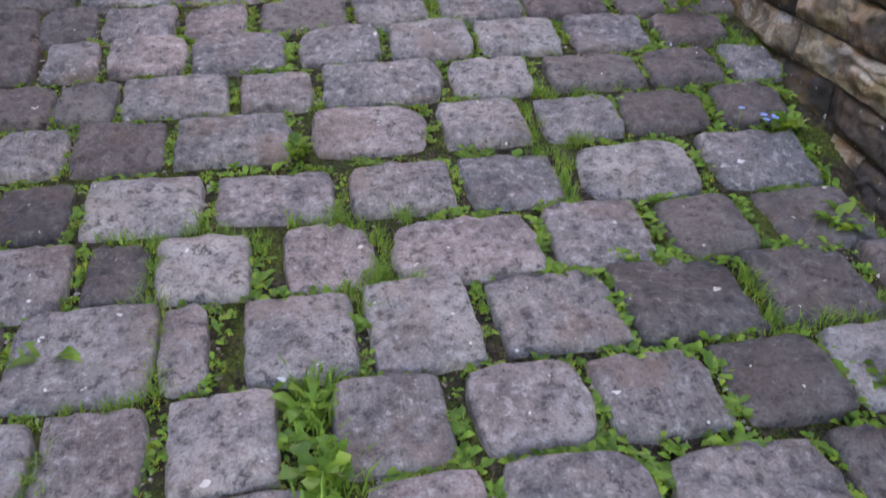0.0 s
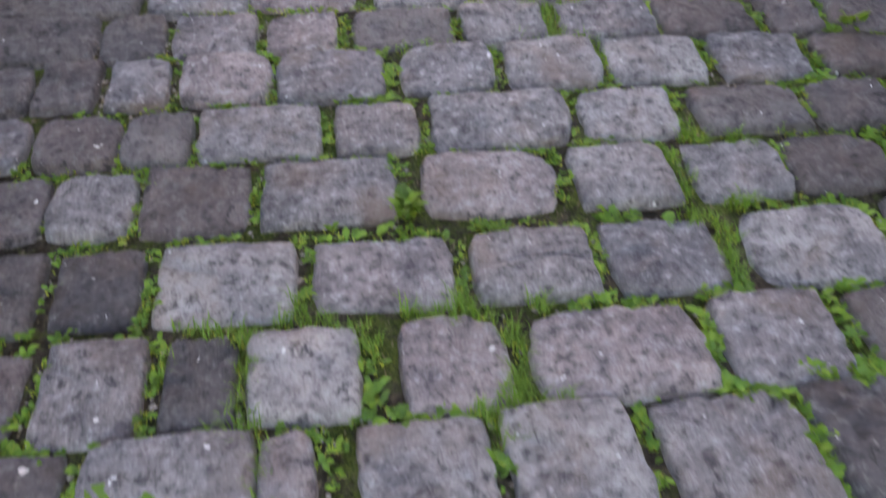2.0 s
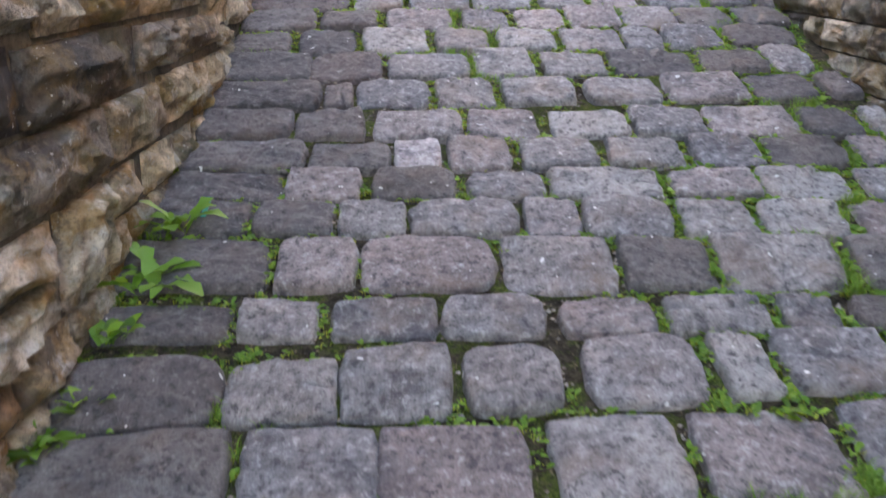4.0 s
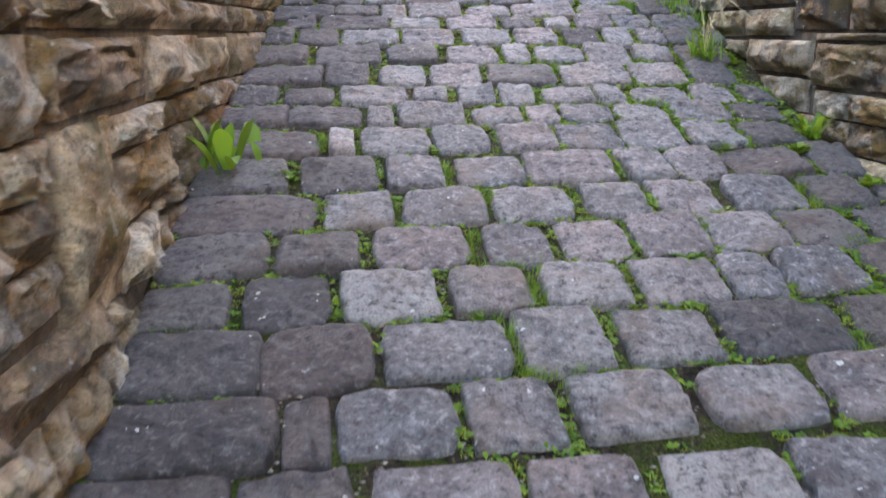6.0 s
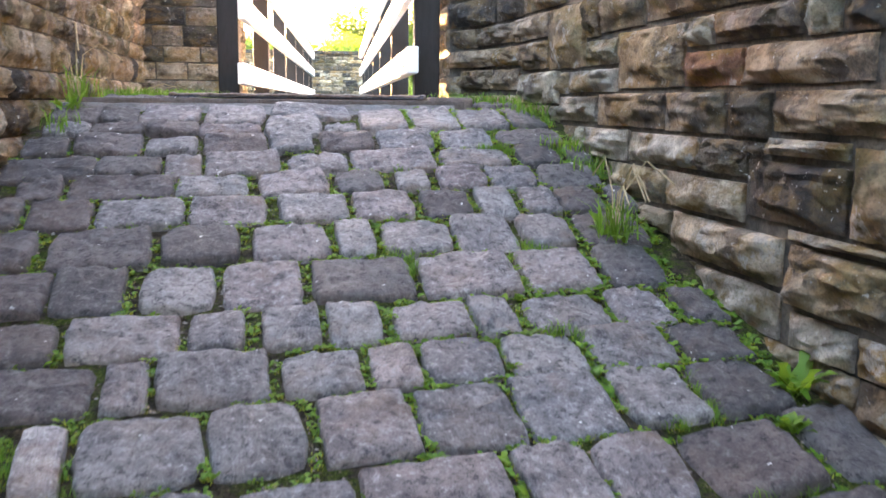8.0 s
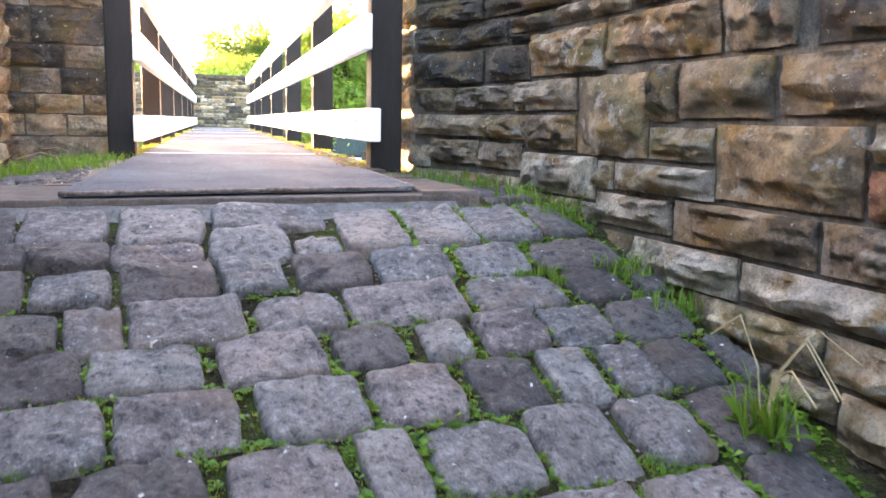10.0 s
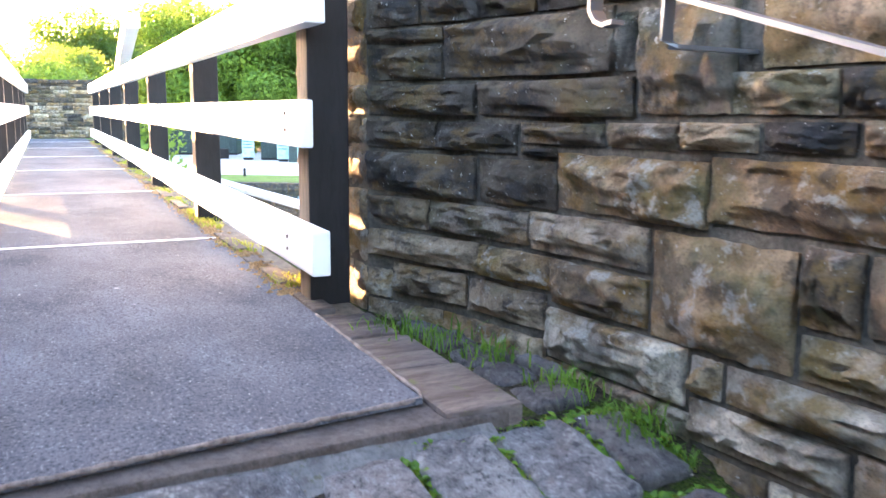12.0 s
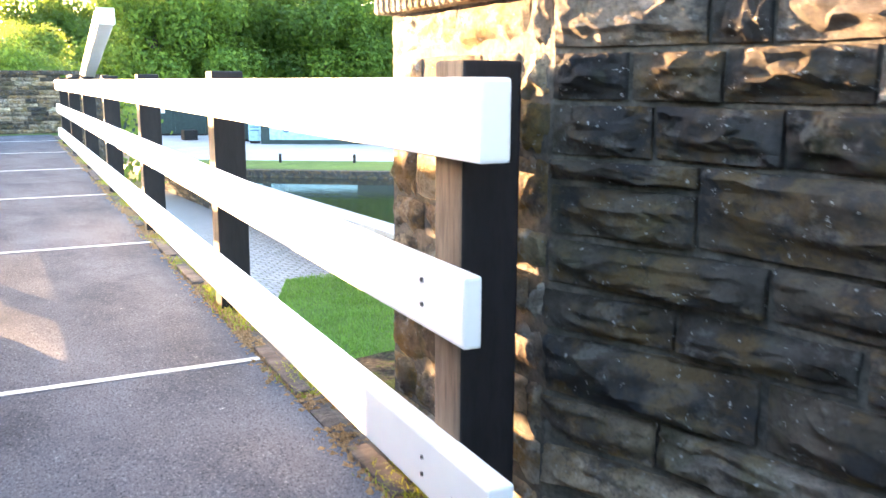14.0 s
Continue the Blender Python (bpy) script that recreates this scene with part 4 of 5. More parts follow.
def kerb_stones():
    rng = random.Random(6)
    kerb = anchor("kerb", (0.4, 8.9, 2.32), "row of worn brown stone slabs beside the bridge deck", "kerb", kind="structure")
    inv = kerb.matrix_basis.inverted()
    for y0, y1 in ((8.33, 8.72), (8.73, 9.08), (9.09, 9.40)):
        part("slab", box((0.0, 0.0, -0.2), (rng.uniform(0.19, 0.22), y1 - y0 - 0.008, 0.0), 0.012, inv @ bridge_pose(y0, 1.175, 2.335 + rng.uniform(-0.006, 0.004))), M_KERB, kerb)
    y = 9.45
    while y < 27.5:
        d = rng.uniform(0.25, 0.75)
        part("edging", box((0.0, 0.0, -0.1), (rng.uniform(0.06, 0.09), d - 0.015, rng.uniform(-0.012, 0.012)), 0.01, inv @ bridge_pose(y, 1.172 + rng.uniform(-0.008, 0.008), 2.35)), M_KERB, kerb)
        y += d


kerb_stones()


def railing(y0, y1, off, inner, posts, low=0.138):
    """Three white boards on black posts; inner: -1 where the boards hang on the left of the posts, 1 on their right."""
    top = anchor("railing", (bridge_x(y0, off), y0, DECK_Z), "white three-board timber railing on black posts", "railing", "bridge railings")
    inv = top.matrix_basis.inverted()
    L = (y1 - y0) * math.hypot(1, 0.083)
    for name, z0, z1, start, proud in (("bottom_rail", low, low + 0.157, -0.07, 0.008), ("middle_rail", 0.572, 0.738, 0.05, -0.012), ("top_rail", 0.989, 1.166, -0.01, 0.018)):
        a, b = (-0.058, 0.0) if inner < 0 else (0.0, 0.058)
        b = b + proud if inner < 0 else b
        s, rng = start, random.Random(int(z1 * 1000))
        while s < L - 0.1:
            e = L if L - s < 6 else s + rng.uniform(4.2, 5.3)
            part(name, box((a, s, z0), (b, e - 0.004, z1), 0.009, inv @ bridge_pose(y0, off)), M_WHITE, top, "white painted timber board, chipped at its end")
            s = e
    for y in posts:
        a, b = (0.003, 0.160) if inner < 0 else (-0.160, -0.003)
        m = inv @ bridge_pose(y, off)
        post = part("post", box((a, -0.07, -0.12), (b, 0.07, 1.205), 0.008, m), M_BLACK, top, "black painted square timber post, bare on its inner side")
        post.data.materials.append(M_TIMBER)
        for p in post.data.polygons:
            if p.normal.x * inner > 0.8:
                p.material_index = 1
        for z in (low + 0.052, low + 0.097, 0.63, 0.69):
            part("bolt", tube([m @ Vector((inner * 0.0575 if inner > 0 else -0.0575, 0.012, z)), m @ Vector((inner * 0.062, 0.012, z))], 0.006, 8), M_DARKSTEEL, top)
    return top


railing(9.42, 25.4, 1.205, -1, [9.67 + 2.62 * k for k in range(6)] + [25.25])
railing(11.0, 26.4, -0.02, 1, [11.14 + 2.63 * k for k in range(6)] + [26.25], 0.088)


# ---- the handrail on the right wall
def handrail():
    rail = anchor("handrail", (0.60, 8.2, 3.31), "galvanised flat-bar handrail with a hooked end on wall brackets", "handrail")
    inv = rail.matrix_basis.inverted()

    def bar(points, name, wide=0.038, thick=0.011):
        bm = bmesh.new()
        prev = None
        for i, p in enumerate(points):
            p = Vector(p)
            d = (Vector(points[min(i + 1, len(points) - 1)]) - Vector(points[max(i - 1, 0)])).normalized()
            across = Vector((1, 0, 0)) if abs(d.x) < 0.7 else Vector((0, 1, 0))
            n = d.cross(across).normalized()
            ring = [bm.verts.new(inv @ (p + sx * across * wide / 2 + sn * n * thick / 2)) for sx, sn in ((-1, -1), (1, -1), (1, 1), (-1, 1))]
            if prev:
                for k in range(4):
                    bm.faces.new((prev[k], prev[(k + 1) % 4], ring[(k + 1) % 4], ring[k]))
            else:
                bm.faces.new(ring[::-1])
            prev = ring
        bm.faces.new(prev)
        return part(name, bm, M_STEEL, rail)

    x = 0.597
    hook = [(x, 8.158, 3.246), (x, 8.192, 3.242), (x, 8.219, 3.252), (x, 8.237, 3.276), (x, 8.239, 3.304), (x, 8.225, 3.327), (x, 8.197, 3.338), (x, 8.157, 3.334)]
    rest = [(x, 8.157 - 0.25 * k, 3.334 - 0.0725 * k) for k in range(1, 20)]
    bar(hook + rest, "bar")
    for y in (8.0, 6.5, 5.0):
        z = 3.334 - 0.29 * (8.157 - y) - 0.01
        xw = along(RIGHT_WALL, y)
        bar([(x, y, z), (x, y + 0.004, z - 0.06), (x + 0.004, y + 0.008, z - 0.082), (x + 0.025, y + 0.008, z - 0.094), (xw + 0.02, y + 0.006, z - 0.096)], "bracket", 0.03, 0.009)


handrail()

# ---- moulded band round the right pier
bm = bmesh.new()
for i in range(22):
    y = 9.56 + 0.04 * i
    add_box(bm, (along(RIGHT_WALL, y) - 0.055, y, 3.705), (along(RIGHT_WALL, y) + 0.1, y + 0.032, 3.86), 0.006, None, 1)
add_box(bm, (0.58, 9.55, 3.86), (0.80, 10.45, 4.0), 0.01)
tagged(new("trim_pier_band", from_bm("trim_pier_band", bm, M_STONE)), "tooled stone band round the bridge pier", "trim", kind="structure")


# ---------------------------------------------------------------- beyond the bridge
def slab(name, corners, z0, z1, material, label, category):
    bm = bmesh.new()
    lo = [bm.verts.new((x, y, z0)) for x, y in corners]
    hi = [bm.verts.new((x, y, z1)) for x, y in corners]
    bm.faces.new(hi)
    bm.faces.new(lo[::-1])
    n = len(corners)
    for k in range(n):
        bm.faces.new((lo[k], lo[(k + 1) % n], hi[(k + 1) % n], hi[k]))
    return tagged(new(name, from_bm(name, bm, material)), label, category, kind="structure")


FAR = [(-14.0, 29.9), (2.3, 29.3)]
far_wall = backing("wall_far", FAR, 0.5, 1, -1.5, 3.62, "long coursed stone wall with flat coping at the bridge's far end")
masonry(far_wall, [(-7.0, 29.64), (2.3, 29.3)], lambda x, y: 2.2, 3.62, 21, (2.24, [0.10, 0.08, 0.11, 0.07, 0.12, 0.09]), 1, lambda x, y, z, r: pick(r, 0.4, 0.45), length=(0.2, 0.5), deep=0.03)
s = 0.0
cop = random.Random(3)
while s < 9.2:
    d = cop.uniform(0.6, 1.0)
    ob = new("coping", from_bm("coping", box((-7 + s, -0.06, 3.622), (-7 + s + d - 0.012, 0.6, 3.72 + cop.uniform(-0.008, 0.008)), 0.012, pose(0, 29.39, 0, 0, 0, -2.1)), M_SOOT))
    ob.parent = far_wall
    s += d
slab("pavement_far_landing", [(-14, 27.9), (2.6, 27.9), (2.6, 29.6), (-14, 29.9)], -1.5, 2.32, M_LAWN, "grassy landing at the far end of the bridge", "ground")

LOWER = -1.3
slab("pavement_foot", [(-3.5, -9.0), (3.5, -9.0), (3.5, -2.5), (-3.5, -2.5)], -1.42, 0.03, M_LOWPATH, "grey sett paving at the foot of the ramp", "pavement")
slab("ground_lower_path", [(2.5, 14), (8.9, 14), (8.9, 48), (2.5, 48)], -1.45, LOWER, M_LOWPATH, "lower towpath paved with grey setts beside the basin", "path")
slab("ground_lawn_near", [(5.2, 21.0), (8.0, 20.8), (9.3, 24.0), (8.7, 26.8), (6.8, 27.4), (5.6, 25.0)], -1.35, LOWER + 0.05, M_LAWN, "small green lawn by the lower path", "lawn")
WALL_LOCK = [(8.75, 25.0), (8.75, 50.0)]
lock_wall = backing("wall_basin", WALL_LOCK, 0.5, -1, -1.45, -0.1, "dark dry-laid stone basin wall with pale coping")
masonry(lock_wall, WALL_LOCK, lambda x, y: LOWER, -0.1, 31, (LOWER, [0.11, 0.09, 0.13, 0.10]), -1, lambda x, y, z, r: pick(r, 0.85, 0.15), length=(0.35, 0.9), deep=0.04)
slab("kerb_basin", [(8.65, 25.0), (9.35, 25.0), (9.35, 50.0), (8.65, 50.0)], -0.1, 0.02, M_PAVE, "pale stone coping along the basin wall", "kerb")
slab("water", [(9.3, 14.0), (30, 14.0), (22, 32.2), (9.3, 42.3)], -1.4, -0.25, M_WATER, "still dark canal basin water", "water")
slab("kerb_far_bank", [(9.35, 42.2), (30.0, 26.8), (30.3, 27.3), (9.35, 42.8)], -1.4, 0.02, M_SOOT, "dark stone edge of the basin's far bank", "kerb")
slab("ground_lawn_far", [(9.35, 42.8), (30.3, 27.3), (33, 31), (9.35, 47.2)], -1.4, 0.03, M_LAWN, "strip of bright mown lawn along the basin", "lawn")
slab("pavement_plaza", [(9.35, 47.2), (33, 31), (60, 60), (9.35, 95)], -1.4, 0.0, M_PAVE, "pale paved square beyond the basin", "pavement")


def bollards():
    one = anchor("bollard", (12.9, 43.6, 0.03), "short black bollard on the lawn's edge", "bollard", "bollards along the lawn")
    part("shaft", tube([(0, 0, 0), (0, 0, 0.35), (0, 0, 0.38)], 0.06, 10, [1, 1, 0.7]), M_BLACK, one)
    for x, y in ((15.6, 41.8), (18.0, 40.1), (10.6, 45.2)):
        copy_thing(one, Matrix.Translation((x, y, 0.03)))


bollards()


def panel_board():
    """The wide pale-blue information board with its winding line of round pictures."""
    a, b = Vector((16.57, 54.8, 0)), Vector((20.9, 52.45, 0))
    along_v = (b - a).normalized()
    ang = math.degrees(math.atan2(along_v.y, along_v.x))
    m = pose(a.x, a.y, 0, 0, 0, ang)
    L = (b - a).length
    hoard = anchor("hoarding", a, "dark green timber hoarding behind the paved square", "hoarding")
    inv = hoard.matrix_basis.inverted()
    part("panel", box((-0.5, 0.05, 0.0), (L + 3.0, 0.16, 2.45), 0.02, inv @ m), M_GREENPAINT, hoard)
    part("cap", box((-0.55, 0.0, 2.45), (L + 3.05, 0.2, 2.52), 0.01, inv @ m), M_BLACK, hoard)
    board = anchor("information_board", a, "wide pale blue information board with round pictures on a winding line", "sign")
    inv = board.matrix_basis.inverted()
    part("sheet", box((0, 0.0, 0.25), (L, 0.04, 2.12), 0.008, inv @ m), M_BOARD, board)
    bm = bmesh.new()
    pts = [(0.35 + 3.9 * k / 40, 1.15 + 0.34 * math.sin(k * 0.62) + 0.008 * k) for k in range(41)]
    for (x0, z0), (x1, z1) in zip(pts, pts[1:]):
        v = [bm.verts.new(inv @ m @ Vector((x, -0.006, z + o))) for x, z, o in ((x0, z0, -0.035), (x1, z1, -0.035), (x1, z1, 0.035), (x0, z0, 0.035))]
        bm.faces.new(v)
    part("line", bm, M_LINE, board)
    rng = random.Random(4)
    for k in range(11):
        x, z = pts[3 + int(3.5 * k)]
        r = rng.choice((0.12, 0.17, 0.26, 0.24))
        bm = tube([inv @ m @ Vector((x, -0.004, z + 0.1 * (-1) ** k)), inv @ m @ Vector((x, -0.014, z + 0.1 * (-1) ** k))], r, 20)
        part("picture", bm, M_INK if k % 3 else M_LINE, board)
    for k in range(5):
        part("text_bar", box((0.15, -0.008, 1.95 - 0.05 * k), (0.15 + rng.uniform(0.5, 1.1), -0.002, 1.972 - 0.05 * k), 0, inv @ m), M_INK, board)


panel_board()


def container(x, y, ang, length, label, doors=True):
    c = anchor("container", (x, y, 0), label, "container", "green containers")
    c.rotation_euler = (0, 0, radians(ang))
    bm = box((0, 0, 0.12), (length, 2.4, 2.5), 0.02)
    for k in range(int(length / 0.28)):
        part("rib", box((0.06 + 0.28 * k, -0.03, 0.22), (0.20 + 0.28 * k, 0.0, 2.4), 0.008), M_GREENPAINT, c)
    part("body", bm, M_GREENPAINT, c)
    part("top_rail", box((-0.03, -0.05, 2.5), (length + 0.03, 2.45, 2.58), 0.01), M_BLACK, c)
    part("skid", box((0, 0, 0), (length, 2.4, 0.12), 0.0), M_BLACK, c)
    if doors:
        d = part("door", box((length * 0.4, -0.075, 0.2), (length * 0.4 + 1.0, -0.035, 2.3), 0.01), M_GREENPAINT, c)
        part("notice", box((length * 0.4 + 0.35, -0.085, 1.45), (length * 0.4 + 0.6, -0.077, 1.8), 0.0), M_WHITE, d, "small white notice")
    return c


container(11.0, 66.5, -25, 5.2, "dark green ribbed container with a white notice on its door")
container(15.4, 58.0, -32, 1.35, "dark green cabinet beside the information board")
container(4.5, 70.0, -20, 6.4, "long dark green container behind the basin")


def leaning_sign(x, y, ang):
    s = anchor("noticeboard", (x, y, 0), "upright pale blue notice panel by the container", "sign")
    inv = s.matrix_basis.inverted()
    m = pose(x, y, 0, 0, 0, ang)
    part("sheet", box((0, 0, 0.15), (0.75, 0.05, 2.05), 0.008, inv @ m), M_BOARD, s)
    for k in range(7):
        part("text_bar", box((0.08, -0.006, 1.8 - 0.18 * k), (0.62, -0.001, 1.86 - 0.18 * k), 0, inv @ m), M_INK, s)
    part("foot", box((0.1, -0.1, 0), (0.65, 0.15, 0.15), 0.01, inv @ m), M_BLACK, s)


leaning_sign(15.75, 56.0, -30)
leaning_sign(14.4, 58.6, -30)


def planter(x, y):
    p = anchor("planter", (x, y, 0), "dark square planter with a clipped shrub", "planter")
    part("tub", box((-0.4, -0.4, 0), (0.4, 0.4, 0.6), 0.02), M_BLACK, p)


planter(13.6, 60.5)


def stone_pillar():
    p = anchor("pillar", (2.5, 27.0, 2.3), "squat dark stone pillar at the railing's end", "pillar")
    part("shaft", box((-0.3, -0.3, -3.6), (0.3, 0.3, 1.15), 0.03), M_SOOT, p)
    part("cap", box((-0.36, -0.36, 1.15), (0.36, 0.36, 1.32), 0.04), M_SOOT, p)


stone_pillar()


def balance_beam():
    b = anchor("balance_beam", (2.5, 27.0, 3.62), "raised white-painted timber beam leaning on a stone pillar", "beam")
    inv = b.matrix_basis.inverted()
    p0, p1 = Vector((2.58, 27.6, 3.55)), Vector((1.72, 20.6, 4.36))
    m = inv @ look(p0, p1)
    L = (p1 - p0).length
    part("timber", box((-0.10, -0.09, -L), (0.10, 0.09, 0.3), 0.02, m), M_WHITE, b)
    # thin black strip along the beam's right side
    part("dark_side", box((0.101, -0.085, -L + 0.02), (0.125, 0.085, 0.25), 0.005, m), M_BLACK, b, "thin black strip along the side of the beam")


balance_beam()


# ---------------------------------------------------------------- trees
def tree_meshes(seed, height, spread, leaves):
    rng = random.Random(seed)
    wood_v, wood_f = [], []

    def limb(points, radii, sides=7):
        base = len(wood_v)
        for i, (p, r) in enumerate(zip(points, radii)):
            d = (points[min(i + 1, len(points) - 1)] - points[max(i - 1, 0)]).normalized()
            a = d.orthogonal().normalized()
            c = d.cross(a)
            for k in range(sides):
                t = 2 * math.pi * k / sides
                wood_v.append(p + r * (math.cos(t) * a + math.sin(t) * c))
        for i in range(len(points) - 1):
            for k in range(sides):
                q = base + i * sides
                wood_f.append((q + k, q + (k + 1) % sides, q + sides + (k + 1) % sides, q + sides + k))

    trunk = [Vector((0.25 * rng.uniform(-1, 1) * k / 6, 0.25 * rng.uniform(-1, 1) * k / 6, height * 0.8 * k / 6)) for k in range(7)]
    limb(trunk, [0.05 * height * 0.6 * (1 - 0.13 * k) for k in range(7)])
    lobes = []
    for k in range(15):
        h = rng.uniform(0.22, 0.82)
        ang = k * 2.4 + rng.uniform(-0.4, 0.4)
        reach = spread * (0.95 - 0.65 * abs(h - 0.42)) * rng.uniform(0.55, 1.0)
        start = trunk[min(5, int(h * 6))]
        end = Vector((math.cos(ang) * reach, math.sin(ang) * reach, height * h + reach * 0.25))
        mid = start.lerp(end, 0.5) + Vector((0, 0, reach * 0.08))
        limb([start, mid, end], [0.012 * height, 0.007 * height, 0.002 * height], 5)
        lobes.append((end, spread * rng.uniform(0.28, 0.46)))
        lobes.append((mid, spread * rng.uniform(0.2, 0.32)))
    lobes.append((trunk[-1] + Vector((0, 0, height * 0.06)), spread * 0.4))
    v, f = [], []
    for _ in range(leaves):
        c, r = rng.choice(lobes)
        d = Vector((rng.gauss(0, 1), rng.gauss(0, 1), rng.gauss(0, 1))).normalized()
        p = c + d * r * rng.uniform(0.55, 1.12) * Vector((1, 1, 0.8)).length / 1.6
        s = rng.uniform(0.07, 0.16) * (height / 9) ** 0.5
        n = (d + Vector((rng.uniform(-1, 1), rng.uniform(-1, 1), rng.uniform(-0.4, 1.0)))).normalized()
        a = n.orthogonal().normalized()
        a = (a * math.cos(rng.uniform(0, 6.28)) + n.cross(a) * math.sin(rng.uniform(0, 6.28))).normalized()
        b = n.cross(a)
        q = len(v)
        v += [p - a * s, p + b * s * 0.55 + n * s * 0.15, p + a * s * 1.1, p - b * s * 0.55 + n * s * 0.15]
        f.append((q, q + 1, q + 2, q + 3))
    return mesh_of("trunk", wood_v, wood_f, M_BARK, True), mesh_of("crown", v, f, M_TREE)


def plant_trees():
    rng = random.Random(19)
    kinds = []
    for k, (h, sp) in enumerate(((9.0, 3.6), (11.0, 4.0), (7.5, 3.4), (5.0, 3.2))):
        trunk, crown = tree_meshes(60 + k, h, sp, (30000, 34000, 24000, 18000)[k])
        t = anchor("tree", (0, -60 - 12 * k, -1.4), "leafy broadleaved tree in fresh yellow-green leaf", "tree", "trees behind the basin")
        for n, me in (("trunk", trunk), ("crown", crown)):
            o = new(n, me)
            o.parent = t
        kinds.append(t)
    spots = []
    for k in range(15):                      # behind the far wall
        spots.append((-26 + 3.1 * k + rng.uniform(-1, 1), 50 + rng.uniform(-4, 6), rng.choice((2, 3, 2)), rng.uniform(0.75, 0.95)))
    for k in range(11):
        spots.append((-30 + 5.0 * k + rng.uniform(-1, 1), 64 + rng.uniform(-4, 5), rng.choice((0, 2)), rng.uniform(0.85, 1.05)))
    spots = [p for p in spots if p[0] < (5.5 if p[1] < 58 else 7.5)] + [(6.5, 79, 0, 1.0), (9.0, 82, 1, 0.95)]
    for k in range(13):                      # behind the square
        spots.append((11 + 3.6 * k + rng.uniform(-1, 1), 74 - 1.2 * k + rng.uniform(-3, 4), rng.choice((0, 1, 1)), rng.uniform(0.95, 1.25)))
    for k in range(10):
        spots.append((8 + 5 * k + rng.uniform(-1, 1), 86 - 1.0 * k + rng.uniform(-3, 3), 1, rng.uniform(1.1, 1.4)))
    for i, (x, y, kind, size) in enumerate(spots):
        m = pose(x, y, -1.4, 0, 0, rng.uniform(0, 360))
        t = copy_thing(kinds[kind], m)
        t.scale = (size, size, size)
    for t in kinds:
        for o in list(t.children):
            bpy.data.objects.remove(o)
        bpy.data.objects.remove(t)


plant_trees()


def hedge():
    """Rough scrub along the foot of the wood."""
    rng = random.Random(23)
    v, f = [], []
    for _ in range(26000):
        u = rng.random()
        x = -30 + 85 * u
        y = (47 if x < 8 else 72 - 0.35 * (x - 8)) + rng.gauss(0, 1.6)
        top = 2.6 + 1.3 * noise.noise((x * 0.35, 0, 0)) + (0.6 if x < 8 else 0)
        z = -1.3 + (top + 1.3) * rng.random() ** 0.7
        s = rng.uniform(0.10, 0.22)
        n = Vector((rng.uniform(-1, 1), rng.uniform(-1, 0.3), rng.uniform(-0.2, 1))).normalized()
        a = n.orthogonal().normalized()
        b = n.cross(a)
        q = len(v)
        p = Vector((x, y, z))
        v += [p - a * s, p + b * s * 0.6, p + a * s, p - b * s * 0.6]
        f.append((q, q + 1, q + 2, q + 3))
    tagged(new("scrub", mesh_of("scrub", v, f, M_TREE)), "tangled green scrub along the edge of the wood", "scrub", kind="stuff")


hedge()


# ---------------------------------------------------------------- weeds
def leaf(v, f, base, way, up, length, width, bend, lobed=False):
    """A leaf blade of two folded strips that arches from its base."""
    way = way.normalized()
    side = way.cross(up).normalized()
    rows = []
    prof = (0.15, 0.8, 1.0, 0.6, 0.03) if not lobed else (0.3, 0.95, 0.5, 1.0, 0.15)
    for i, w in enumerate(prof):
        t = i / (len(prof) - 1)
        p = base + way * length * t + up * (length * bend * (t - t * t * 1.25))
        q = len(v)
        v.extend([p - side * width * w / 2 + up * width * 0.12 * w, p, p + side * width * w / 2 + up * width * 0.12 * w])
        rows.append(q)
    for a, b in zip(rows, rows[1:]):
        f.append((a, a + 1, b + 1, b))
        f.append((a + 1, a + 2, b + 2, b + 1))


def blade(v, f, base, way, length, width):
    side = Vector((way.y, -way.x, 0)).normalized()
    q = len(v)
    mid = base + Vector((way.x * 0.25, way.y * 0.25, 0.6)) * length
    tip = base + Vector((way.x * 0.75, way.y * 0.75, 0.8)) * length
    v.extend([base - side * width / 2, base + side * width / 2, mid + side * width * 0.4, mid - side * width * 0.4, tip])
    f.extend([(q, q + 1, q + 2, q + 3), (q + 3, q + 2, q + 4)])


def ground_z(x, y):
    return ramp_z(y) - 0.03


